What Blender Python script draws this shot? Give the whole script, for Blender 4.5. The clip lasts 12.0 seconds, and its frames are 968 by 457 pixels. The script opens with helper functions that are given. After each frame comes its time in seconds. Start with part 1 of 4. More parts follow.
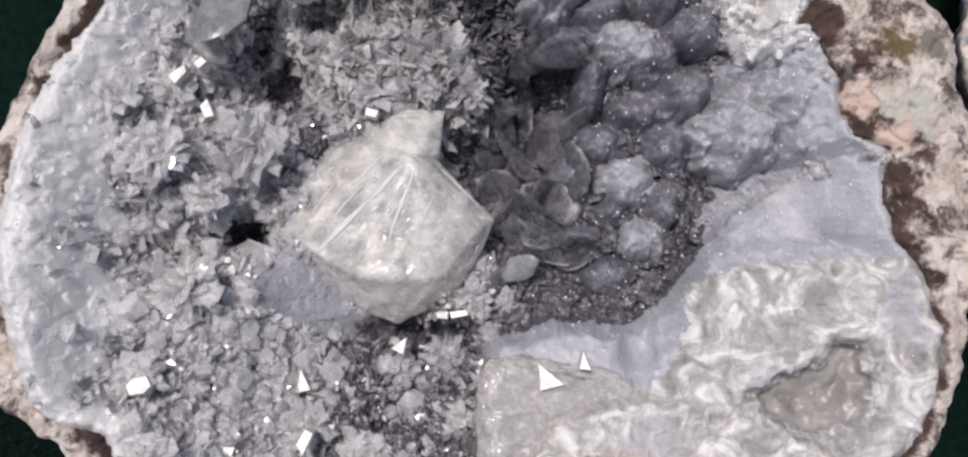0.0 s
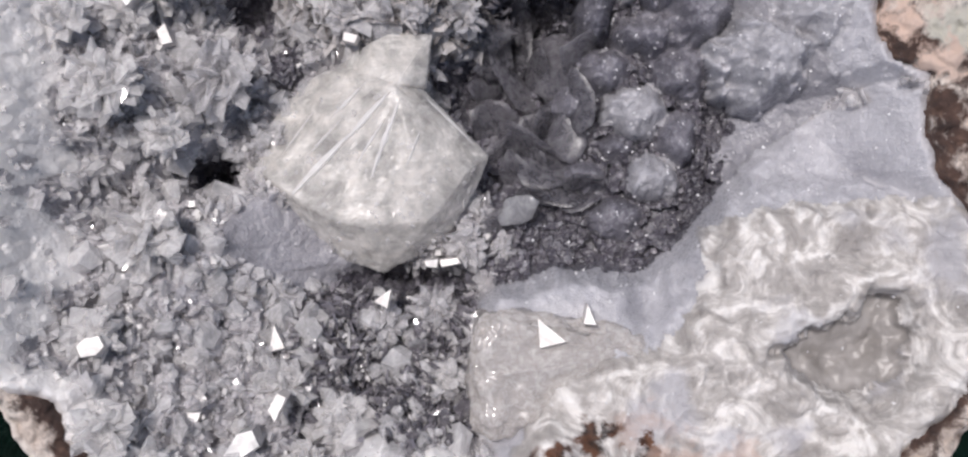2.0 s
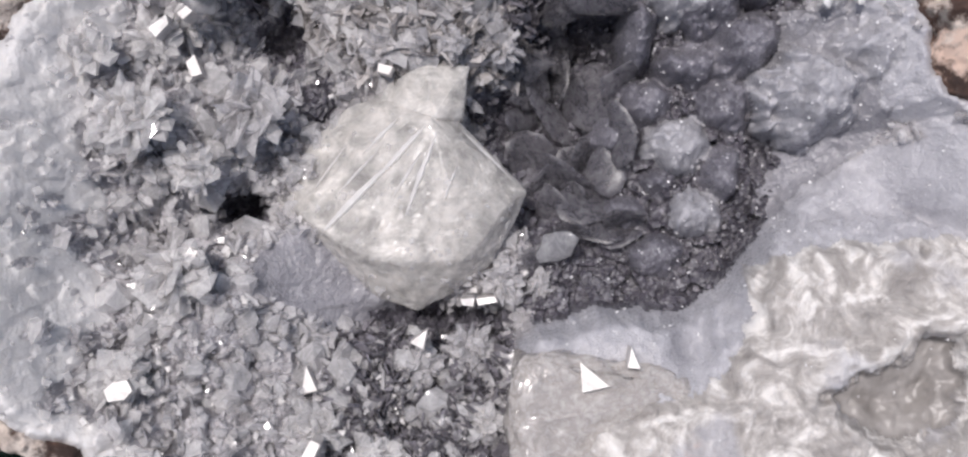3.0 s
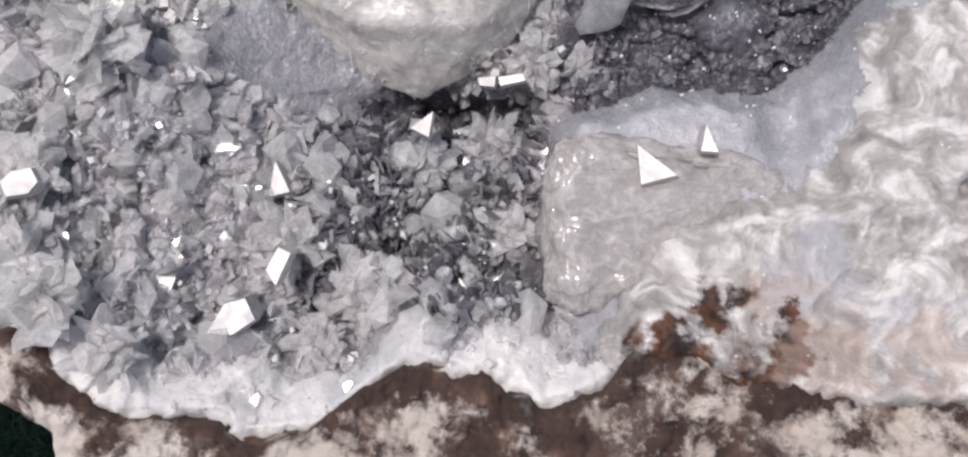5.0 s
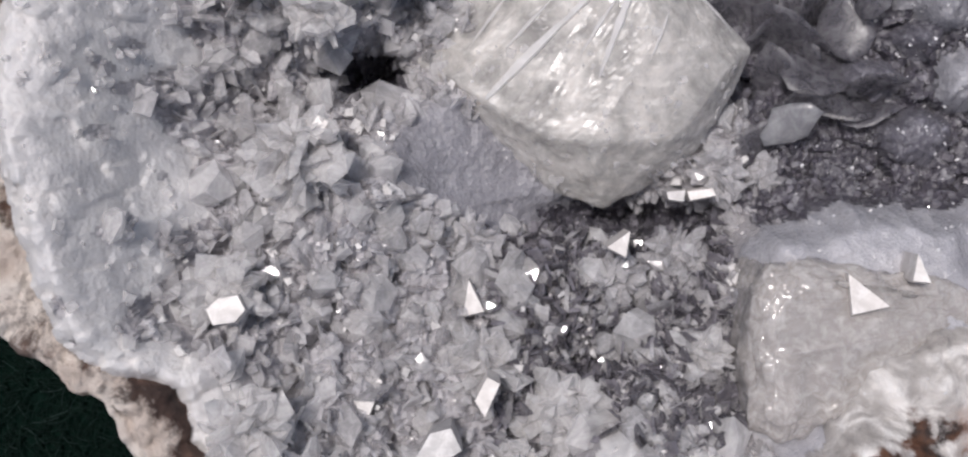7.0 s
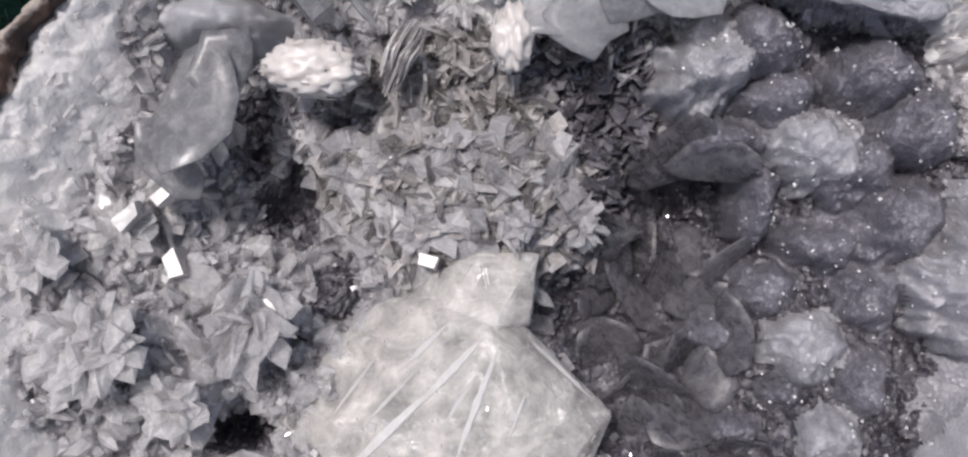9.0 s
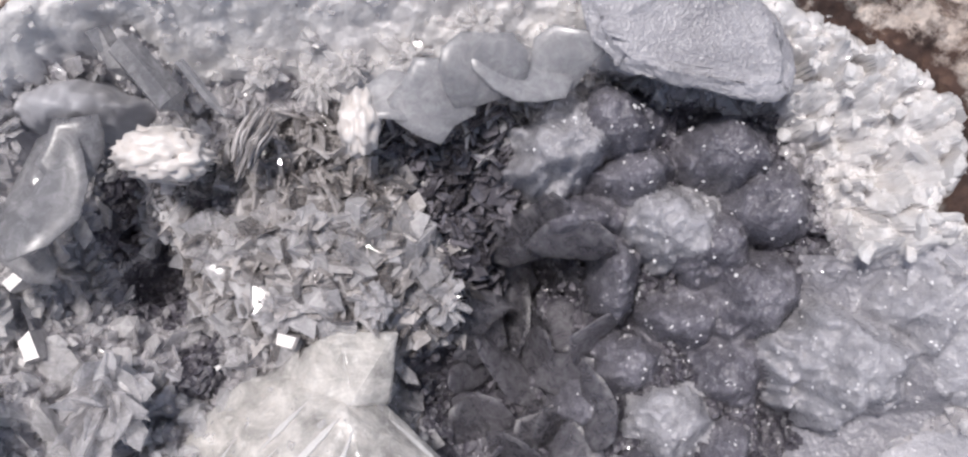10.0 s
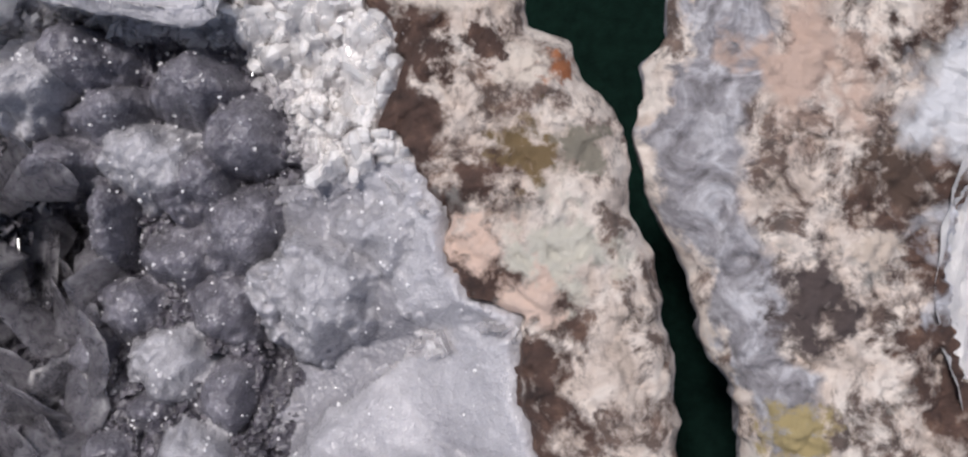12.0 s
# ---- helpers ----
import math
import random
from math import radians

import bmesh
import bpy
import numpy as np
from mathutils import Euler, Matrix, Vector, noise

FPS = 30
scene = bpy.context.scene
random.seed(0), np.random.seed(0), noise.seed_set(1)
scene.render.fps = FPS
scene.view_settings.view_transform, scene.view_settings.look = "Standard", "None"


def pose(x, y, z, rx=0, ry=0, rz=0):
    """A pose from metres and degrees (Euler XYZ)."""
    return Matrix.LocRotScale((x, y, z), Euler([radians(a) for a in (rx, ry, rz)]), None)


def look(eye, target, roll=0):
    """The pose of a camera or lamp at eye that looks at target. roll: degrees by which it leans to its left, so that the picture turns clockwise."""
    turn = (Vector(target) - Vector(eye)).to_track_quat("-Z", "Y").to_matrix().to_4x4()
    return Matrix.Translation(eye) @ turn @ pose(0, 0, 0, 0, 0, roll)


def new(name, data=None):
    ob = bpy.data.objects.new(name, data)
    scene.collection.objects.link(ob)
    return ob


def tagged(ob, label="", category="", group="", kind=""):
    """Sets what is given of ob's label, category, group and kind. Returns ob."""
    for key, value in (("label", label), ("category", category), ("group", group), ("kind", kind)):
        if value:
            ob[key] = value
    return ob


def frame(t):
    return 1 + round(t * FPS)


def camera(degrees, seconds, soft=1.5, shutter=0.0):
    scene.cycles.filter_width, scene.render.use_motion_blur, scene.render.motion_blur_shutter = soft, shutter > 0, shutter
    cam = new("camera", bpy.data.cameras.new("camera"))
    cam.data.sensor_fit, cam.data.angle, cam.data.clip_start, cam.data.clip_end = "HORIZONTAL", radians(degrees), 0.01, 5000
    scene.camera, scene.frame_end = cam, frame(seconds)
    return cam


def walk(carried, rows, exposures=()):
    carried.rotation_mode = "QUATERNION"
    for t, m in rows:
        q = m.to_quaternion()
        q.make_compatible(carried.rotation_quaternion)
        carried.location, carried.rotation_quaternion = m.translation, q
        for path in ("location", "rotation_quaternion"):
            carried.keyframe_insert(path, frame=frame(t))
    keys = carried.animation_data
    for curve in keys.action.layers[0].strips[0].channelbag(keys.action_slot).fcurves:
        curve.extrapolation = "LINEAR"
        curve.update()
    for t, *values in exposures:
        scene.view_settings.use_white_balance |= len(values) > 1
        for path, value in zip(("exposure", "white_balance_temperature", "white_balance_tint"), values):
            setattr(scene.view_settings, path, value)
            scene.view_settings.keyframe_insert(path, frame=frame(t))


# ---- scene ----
cam = camera(43.0, 12.0, soft=2.3)
PATH = [
    (0, -0.00310, -0.00071, 0.15252, 1.77, -0.43, 0.70),
    (0.5, -0.00474, 0.00051, 0.14403, 0.95, -1.39, 0.47),
    (1, -0.00425, -0.00194, 0.14337, 1.22, -1.41, 0.40),
    (1.5, -0.00010, 0.00046, 0.13861, -1.60, -0.23, 0.42),
    (2, -0.00140, 0.00059, 0.13949, -1.55, 0.07, 0.32),
    (2.5, -0.00437, 0.00288, 0.13962, -1.34, 0.26, 0.45),
    (2.7, -0.00455, 0.00367, 0.13935, -1.28, 0.27, 0.52),
    (4.3, -0.00237, -0.00404, 0.11030, -3.02, 0.93, 0.07),
    (4.5, -0.00238, -0.00717, 0.11044, -3.10, 0.91, 0.05),
    (5, -0.00438, -0.00967, 0.11056, -4.20, 1.50, -0.15),
    (5.5, -0.00686, -0.00954, 0.10998, -4.86, 1.50, -0.24),
    (6, -0.01484, -0.00817, 0.10933, -4.23, 1.57, 0.15),
    (6.5, -0.01721, -0.00579, 0.10883, -3.91, 0.93, 0.30),
    (6.7, -0.01886, -0.00485, 0.10863, -4.00, 0.70, 0.42),
    (8.3, -0.01294, 0.01774, 0.10977, -6.50, 1.04, 0.93),
    (8.5, -0.01285, 0.01841, 0.10915, -5.05, 0.46, 0.69),
    (9, -0.01128, 0.02075, 0.10820, -2.46, -0.72, 0.55),
    (9.5, -0.00649, 0.02373, 0.10856, -1.34, -0.25, 0.60),
    (10, -0.00166, 0.02298, 0.10935, -0.21, -0.77, 0.08),
    (10.5, 0.01231, 0.02088, 0.10921, 0.36, -0.62, -0.81),
    (11, 0.01941, 0.02187, 0.11192, 2.08, -0.78, -1.71),
    (11.5, 0.02615, 0.02002, 0.11174, 2.39, -1.19, -2.20),
    (12, 0.03302, 0.01631, 0.10923, 0.71, -1.84, -2.61),
]
walk(cam, [(t, pose(x, y, z, rx, ry, rz)) for t, x, y, z, rx, ry, rz in PATH], [(0, 0.0), (4.5, 0.05), (5.5, -0.12), (6.5, -0.18), (8.5, -0.2), (9.0, -0.02), (9.5, 0.02), (10.5, 0.26), (11, 0.12), (11.5, 0.0), (12, 0.04)])

# ---- light ----
SUN = Vector((-0.2, 0.26, 0.945)).normalized()
world = bpy.data.worlds.new("world")
scene.world = world
world.use_nodes = True
sky = world.node_tree.nodes.new("ShaderNodeTexSky")
sky.sky_type, sky.sun_disc = "NISHITA", False
sky.dust_density, sky.ozone_density = 3.0, 1.0
sky.sun_elevation, sky.sun_rotation = math.asin(SUN.z), math.atan2(SUN.x, SUN.y)
bg = world.node_tree.nodes["Background"]
world.node_tree.links.new(sky.outputs[0], bg.inputs[0])
bg.inputs[1].default_value = 0.07
sun = new("sun", bpy.data.lights.new("sun", "SUN"))
sun.data.energy, sun.data.angle, sun.data.color = 3.05, radians(7), (1.0, 0.945, 0.935)
sun.matrix_world = look(SUN, (0, 0, 0))

# ---- noise and meshes; lengths below are in millimetres ----
MM = 0.001


def hashed(ix, iy, seed):
    h = (ix.astype(np.int64) * 374761393 + iy.astype(np.int64) * 668265263 + seed * 2147483647) & 0xFFFFFFFF
    h = ((h ^ (h >> 13)) * 1274126177) & 0xFFFFFFFF
    h = ((h ^ (h >> 16)) * 2246822519) & 0xFFFFFFFF
    return ((h ^ (h >> 15)) & 0xFFFFFF) / 16777216.0


def vnoise(x, y, seed=0):
    """Gradient noise, about -1 to 1."""
    ix, iy = np.floor(x), np.floor(y)
    fx, fy = x - ix, y - iy
    out = []
    for i in (0, 1):
        for j in (0, 1):
            a = hashed(ix + i, iy + j, seed) * 2 * math.pi
            out.append(np.cos(a) * (fx - i) + np.sin(a) * (fy - j))
    u, v = (q * q * q * (q * (q * 6 - 15) + 10) for q in (fx, fy))
    low, high = out[0] + (out[2] - out[0]) * u, out[1] + (out[3] - out[1]) * u
    return 1.6 * (low + (high - low) * v)


def fbm(x, y, octaves=4, seed=0):
    out, amp = 0, 0.5
    for k in range(octaves):
        c, d = math.cos(0.7 + 1.3 * k), math.sin(0.7 + 1.3 * k)
        out = out + amp * vnoise((c * x - d * y) * 2**k + 7.1 * k, (d * x + c * y) * 2**k - 3.7 * k, seed + k)
        amp *= 0.5
    return out


def ridged(x, y, octaves=4, seed=0):
    out, amp = 0, 0.5
    for k in range(octaves):
        c, d = math.cos(0.7 + 1.3 * k), math.sin(0.7 + 1.3 * k)
        out = out + amp * (1 - np.abs(vnoise((c * x - d * y) * 2**k + 5.3 * k, (d * x + c * y) * 2**k + 1.9 * k, seed + k)))
        amp *= 0.5
    return out


def cells(x, y, seed=0):
    """The nearest cell: distance, offset from its middle and three numbers of its own."""
    ix, iy = np.floor(x), np.floor(y)
    best = np.full(np.shape(x), 9.0)
    bx, by, cx, cy = (np.zeros(np.shape(x)) for _ in range(4))
    for i in (-1, 0, 1):
        for j in (-1, 0, 1):
            px = ix + i + hashed(ix + i, iy + j, seed)
            py = iy + j + hashed(ix + i, iy + j, seed + 11)
            d = (x - px) ** 2 + (y - py) ** 2
            near = d < best
            best, bx, by = np.where(near, d, best), np.where(near, x - px, bx), np.where(near, y - py, by)
            cx, cy = np.where(near, ix + i, cx), np.where(near, iy + j, cy)
    own = [hashed(cx, cy, seed + s) * 2 - 1 for s in (21, 22, 23)]
    return np.sqrt(best), bx, by, own


def facets(x, y, size, slope, seed):
    """Tilted facets of the given size, like the tips of close-set crystals."""
    d, bx, by, (a, b, c) = cells(x / size, y / size, seed)
    return size * (slope * (a * bx + b * by) + 0.35 * slope * c - 0.3 * slope * d)


def smooth(a, b, v):
    u = np.clip((v - a) / (b - a), 0, 1)
    return u * u * (3 - 2 * u)


def poly_distance(x, y, pts):
    """Signed distance to a polygon, positive inside."""
    inside, best = np.zeros(np.shape(x), bool), np.full(np.shape(x), 1e9)
    for (x0, y0), (x1, y1) in zip(pts, pts[1:] + pts[:1]):
        ex, ey = x1 - x0, y1 - y0
        u = np.clip(((x - x0) * ex + (y - y0) * ey) / (ex * ex + ey * ey), 0, 1)
        best = np.minimum(best, np.hypot(x - x0 - u * ex, y - y0 - u * ey))
        if y0 != y1:
            inside ^= ((y0 > y) != (y1 > y)) & (x < (x1 - x0) * (y - y0) / (y1 - y0) + x0)
    return np.where(inside, best, -best)


def mesh_of(name, verts, faces, material, smoothed=False):
    """A mesh from arrays: vertices in millimetres, faces all of one corner count."""
    me = bpy.data.meshes.new(name)
    verts, faces = np.asarray(verts, np.float32) * MM, np.asarray(faces, np.int32)
    me.vertices.add(len(verts))
    me.vertices.foreach_set("co", verts.ravel())
    me.loops.add(faces.size)
    me.loops.foreach_set("vertex_index", faces.ravel())
    me.polygons.add(len(faces))
    me.polygons.foreach_set("loop_start", np.arange(0, faces.size, faces.shape[1], dtype=np.int32))
    me.polygons.foreach_set("use_smooth", np.full(len(faces), smoothed))
    me.update(calc_edges=True)
    me.validate()
    me.materials.append(material)
    return me


def thing(name, x, y, z, label, category, group="", kind=""):
    ob = new(name)
    ob.location = (x * MM, y * MM, z * MM)
    ob.empty_display_size = 0.01
    return tagged(ob, label, category, group, kind)


def under(ob, parent):
    ob.parent = parent
    if not parent.parent:
        ob.matrix_parent_inverse = Matrix.Translation(-parent.location)
    return ob


def part(name, me, parent, label="", kind="", matrix=None):
    ob = under(new(name, me), parent)
    if matrix is not None:
        ob.matrix_basis = matrix
    return tagged(ob, label, kind=kind)


# ---- materials ----
class Shade:
    """A node material under construction."""

    def __init__(self, name):
        self.m = bpy.data.materials.new(name)
        self.m.use_nodes = True
        self.t = self.m.node_tree
        self.b = self.t.nodes["Principled BSDF"]
        self.at = self.t.nodes.new("ShaderNodeTexCoord").outputs["Object"]

    def node(self, kind, **values):
        n = self.t.nodes.new("ShaderNode" + kind)
        for key, v in values.items():
            n.inputs[key].default_value = v
        return n

    def link(self, a, b):
        self.t.links.new(a, b)

    def noise(self, size, detail=4.0, rough=0.55, warp=0.0):
        n = self.node("TexNoise", Scale=1 / (size * MM), Detail=detail, Roughness=rough, Distortion=warp)
        self.link(self.at, n.inputs["Vector"])
        return n.outputs["Fac"]

    def grains(self, size, feature="F1"):
        n = self.node("TexVoronoi", Scale=1 / (size * MM))
        n.feature = feature
        self.link(self.at, n.inputs["Vector"])
        return n

    def ramp(self, value, *stops):
        n = self.t.nodes.new("ShaderNodeValToRGB")
        for k, (p, c) in enumerate(stops):
            e = n.color_ramp.elements[k] if k < 2 else n.color_ramp.elements.new(p)
            e.position, e.color = p, (*(c if isinstance(c, tuple) else (c, c, c)), 1)
        self.link(value, n.inputs[0])
        return n.outputs[0]

    def mix(self, fac, a, b, blend="MIX"):
        n = self.t.nodes.new("ShaderNodeMix")
        n.data_type, n.blend_type = "RGBA", blend
        for sock, v in ((0, fac), (6, a), (7, b)):
            if hasattr(v, "is_linked"):
                self.link(v, n.inputs[sock])
            elif sock:
                n.inputs[sock].default_value = (*v, 1)
            else:
                n.inputs[sock].default_value = v
        return n.outputs[2]

    def maths(self, op, a, b=0.0):
        n = self.t.nodes.new("ShaderNodeMath")
        n.operation = op
        for k, v in enumerate((a, b)):
            if hasattr(v, "is_linked"):
                self.link(v, n.inputs[k])
            else:
                n.inputs[k].default_value = v
        return n.outputs[0]

    def spot(self, x, y, r, ragged=0.5):
        """1 near the axis through (x, y), 0 outside about r, with a ragged edge."""
        wild = self.node("TexNoise", Scale=1 / (r * 0.9 * MM), Detail=3.0)
        self.link(self.at, wild.inputs["Vector"])
        bend = self.node("VectorMath")
        bend.operation = "MULTIPLY_ADD"
        self.link(wild.outputs["Color"], bend.inputs[0])
        bend.inputs[1].default_value = (2.4 * r * MM,) * 3
        self.link(self.at, bend.inputs[2])
        sep = self.node("SeparateXYZ")
        self.link(bend.outputs[0], sep.inputs[0])
        dx = self.maths("SUBTRACT", sep.outputs[0], (x + 1.2 * r) * MM)
        dy = self.maths("SUBTRACT", sep.outputs[1], (y + 1.2 * r) * MM)
        d = self.maths("SQRT", self.maths("ADD", self.maths("MULTIPLY", dx, dx), self.maths("MULTIPLY", dy, dy)))
        d = self.maths("DIVIDE", d, r * MM)
        d = self.maths("ADD", d, self.maths("MULTIPLY", self.maths("SUBTRACT", self.noise(r * 0.5, 6.0, 0.65), 0.5), ragged * 4))
        return self.ramp(d, (0.55, 1.0), (1.1, 0.0))

    def bump(self, value, strength, depth):
        n = self.node("Bump", Strength=strength, Distance=depth * MM)
        self.link(value, n.inputs["Height"])
        if self.b.inputs["Normal"].is_linked:
            self.link(self.b.inputs["Normal"].links[0].from_socket, n.inputs["Normal"])
        self.link(n.outputs[0], self.b.inputs["Normal"])

    def set(self, colour=None, **values):
        if colour is not None:
            if hasattr(colour, "is_linked"):
                self.link(colour, self.b.inputs["Base Color"])
            else:
                self.b.inputs["Base Color"].default_value = (*colour, 1)
        for key, v in values.items():
            sock = self.b.inputs[key.replace("_", " ")]
            if hasattr(v, "is_linked"):
                self.link(v, sock)
            else:
                sock.default_value = v
        return self.m


def island(s):
    return s.node("NewGeometry").outputs["Random Per Island"]


def per_object(s):
    return s.node("ObjectInfo").outputs["Random"]


def crystal_material(name, dark, light, rough, clear, source=island, sss=0.0, body=1.0, haze=0.5):
    """A clear to milky crystal: partly see-through, with cloudy veils."""
    s = Shade(name)
    c = s.ramp(source(s), (0.0, dark), (1.0, light))
    veil = s.noise(0.9, 6.0, 0.7, 0.6)
    c = s.mix(s.ramp(veil, (0.45, 0.0), (0.72, haze)), c, (0.86, 0.85, 0.86))
    s.bump(s.noise(0.6, 4.0, 0.6), 0.06, 0.12)
    r = s.ramp(s.noise(1.4, 3.0), (0.4, rough), (0.75, rough + 0.15))
    return s.set(c, Roughness=r, Transmission_Weight=clear, IOR=1.54, Specular_IOR_Level=0.9, Subsurface_Weight=sss, Subsurface_Radius=(1.0, 0.97, 0.97), Subsurface_Scale=0.0015, Alpha=s.ramp(veil, (0.38, body), (0.72, min(1.0, body + 0.3))))


QUARTZ = crystal_material("grey_quartz", (0.36, 0.35, 0.365), (0.9, 0.885, 0.905), 0.03, 0.0, sss=0.2, body=0.36, haze=0.45)
QUARTZ_BIG = crystal_material("clear_quartz", (0.6, 0.59, 0.6), (0.95, 0.935, 0.945), 0.02, 0.1, per_object, 0.2, 0.36)
# smoky crystals; the dark tone also paints shade on the mound and in recesses
QUARTZ_DARK = crystal_material("smoky_shaded_quartz", (0.05, 0.046, 0.056), (0.24, 0.228, 0.26), 0.08, 0.0, body=0.75, haze=0.15)
QUARTZ_WHITE = crystal_material("white_quartz", (0.8, 0.775, 0.765), (0.95, 0.93, 0.92), 0.1, 0.0, sss=0.4, body=0.85)
QUARTZ_BROWN = crystal_material("brown_grey_quartz", (0.08, 0.067, 0.065), (0.78, 0.745, 0.735), 0.04, 0.0, body=0.5, haze=0.35)
QUARTZ_PALE = crystal_material("pale_quartz", (0.66, 0.645, 0.65), (0.95, 0.93, 0.93), 0.03, 0.0, sss=0.25, body=0.34)
# the pale base colour paints facet glints as small white dots
QUARTZ_SPARK = crystal_material("glittering_quartz", (0.6, 0.6, 0.62), (0.9, 0.9, 0.92), 0.05, 0.0)
QUARTZ_FLAT = crystal_material("flat_quartz", (0.5, 0.49, 0.5), (0.78, 0.73, 0.7), 0.4, 0.0, per_object, body=0.75)
QUARTZ_GLINT = crystal_material("bright_quartz", (0.6, 0.59, 0.59), (0.85, 0.83, 0.82), 0.12, 0.0, body=0.7)
BEIGE = crystal_material("beige_quartz", (0.56, 0.52, 0.49), (0.6, 0.56, 0.53), 0.1, 0.0, per_object, 0.5, 0.55)
CLUMP = crystal_material("cream_crystal", (0.66, 0.61, 0.575), (0.84, 0.79, 0.755), 0.4, 0.0, sss=0.3)
SMOKY = crystal_material("smoky_blade", (0.06, 0.057, 0.07), (0.16, 0.154, 0.18), 0.4, 0.1, per_object, 0.4, 0.45, 0.2)


def calcite_material():
    """Clear to milky calcite with bright cleavage streaks."""
    s = Shade("pale_calcite")
    veil = s.noise(3.2, 8.0, 0.68, 0.35)
    c = s.ramp(veil, (0.3, (0.46, 0.445, 0.435)), (0.48, (0.62, 0.6, 0.575)), (0.68, (0.8, 0.765, 0.73)))
    lie = s.node("Mapping", Rotation=(0.3, 0.2, radians(-46)), Scale=(0.14, 1.0, 1.0))
    s.link(s.at, lie.inputs["Vector"])
    grain = s.node("TexNoise", Scale=1 / (0.8 * MM), Detail=5.0, Roughness=0.6, Distortion=0.2)
    s.link(lie.outputs[0], grain.inputs["Vector"])
    c = s.mix(s.ramp(grain.outputs["Fac"], (0.58, 0.0), (0.68, 0.75)), c, (0.95, 0.92, 0.88))
    c = s.mix(s.ramp(s.noise(0.7, 5.0, 0.65, 0.1), (0.58, 0.0), (0.68, 0.6)), c, (0.95, 0.93, 0.9))
    s.bump(grain.outputs["Fac"], 0.3, 0.3)
    s.bump(s.noise(2.0, 5.0, 0.6, 0.2), 0.3, 0.3)
    s.bump(s.grains(0.9).outputs["Color"], 0.2, 0.14)
    r = s.ramp(s.noise(1.6, 4.0), (0.35, 0.12), (0.7, 0.45))
    return s.set(c, Roughness=r, IOR=1.5, Subsurface_Weight=0.6, Subsurface_Radius=(1.0, 0.96, 0.92), Subsurface_Scale=0.0025, Alpha=s.ramp(veil, (0.34, 0.5), (0.62, 0.9)))


def druzy_material(name, dark, light, grain, sparkle=0.25):
    """Fine sugary crystals on a milky ground."""
    s = Shade(name)
    c = s.ramp(s.noise(5.0, 6.0, 0.6, 0.5), (0.3, dark), (0.7, light))
    g = s.grains(grain)
    c = s.mix(s.ramp(g.outputs["Color"], (0.5, 0.0), (1.0, sparkle)), c, (0.9, 0.9, 0.92))
    s.bump(s.noise(1.2, 5.0, 0.7), 0.45, 0.4)
    s.bump(g.outputs["Distance"], 0.5, grain * 0.6)
    r = s.ramp(g.outputs["Color"], (0.2, 0.5), (0.9, 0.15))
    return s.set(c, Roughness=r, Subsurface_Weight=0.5, Subsurface_Radius=(1.0, 1.0, 1.05), Subsurface_Scale=0.0012)


DRUZY = druzy_material("blue_grey_druzy", (0.34, 0.337, 0.37), (0.54, 0.535, 0.57), 0.22)
DRUZY_KNOB = druzy_material("grey_botryoidal", (0.085, 0.081, 0.101), (0.2, 0.194, 0.228), 0.2)
BED = druzy_material("grey_druse_bed", (0.3, 0.288, 0.305), (0.58, 0.563, 0.585), 0.5, 0.2)
PATCHY = druzy_material("soft_grey_druzy", (0.22, 0.217, 0.242), (0.37, 0.365, 0.398), 0.3, 0.2)
PALE_KNOB = druzy_material("pale_botryoidal", (0.24, 0.238, 0.262), (0.46, 0.456, 0.49), 0.22)
# the deep floor's own dark tone, also painted shade for the recesses
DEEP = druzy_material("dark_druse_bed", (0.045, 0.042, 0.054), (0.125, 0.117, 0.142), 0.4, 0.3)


def milky_material():
    s = Shade("milky_lobe")
    c = s.ramp(s.noise(4.0, 5.0, 0.55, 0.8), (0.3, (0.32, 0.32, 0.345)), (0.7, (0.5, 0.5, 0.525)))
    s.bump(s.noise(1.5, 4.0, 0.6), 0.25, 0.3)
    return s.set(c, Roughness=s.ramp(s.noise(1.2, 4.0), (0.35, 0.4), (0.7, 0.7)), Subsurface_Weight=0.6, Subsurface_Radius=(1.0, 1.0, 1.0), Subsurface_Scale=0.0015)


LOBE = milky_material()
MILK = crystal_material("milky_plate", (0.34, 0.34, 0.362), (0.48, 0.48, 0.505), 0.3, 0.2, per_object, 0.4, 0.5, 0.25)
PLATE = crystal_material("grey_plate", (0.2, 0.2, 0.215), (0.3, 0.3, 0.32), 0.35, 0.0, per_object, 0.1, 0.5, 0.2)


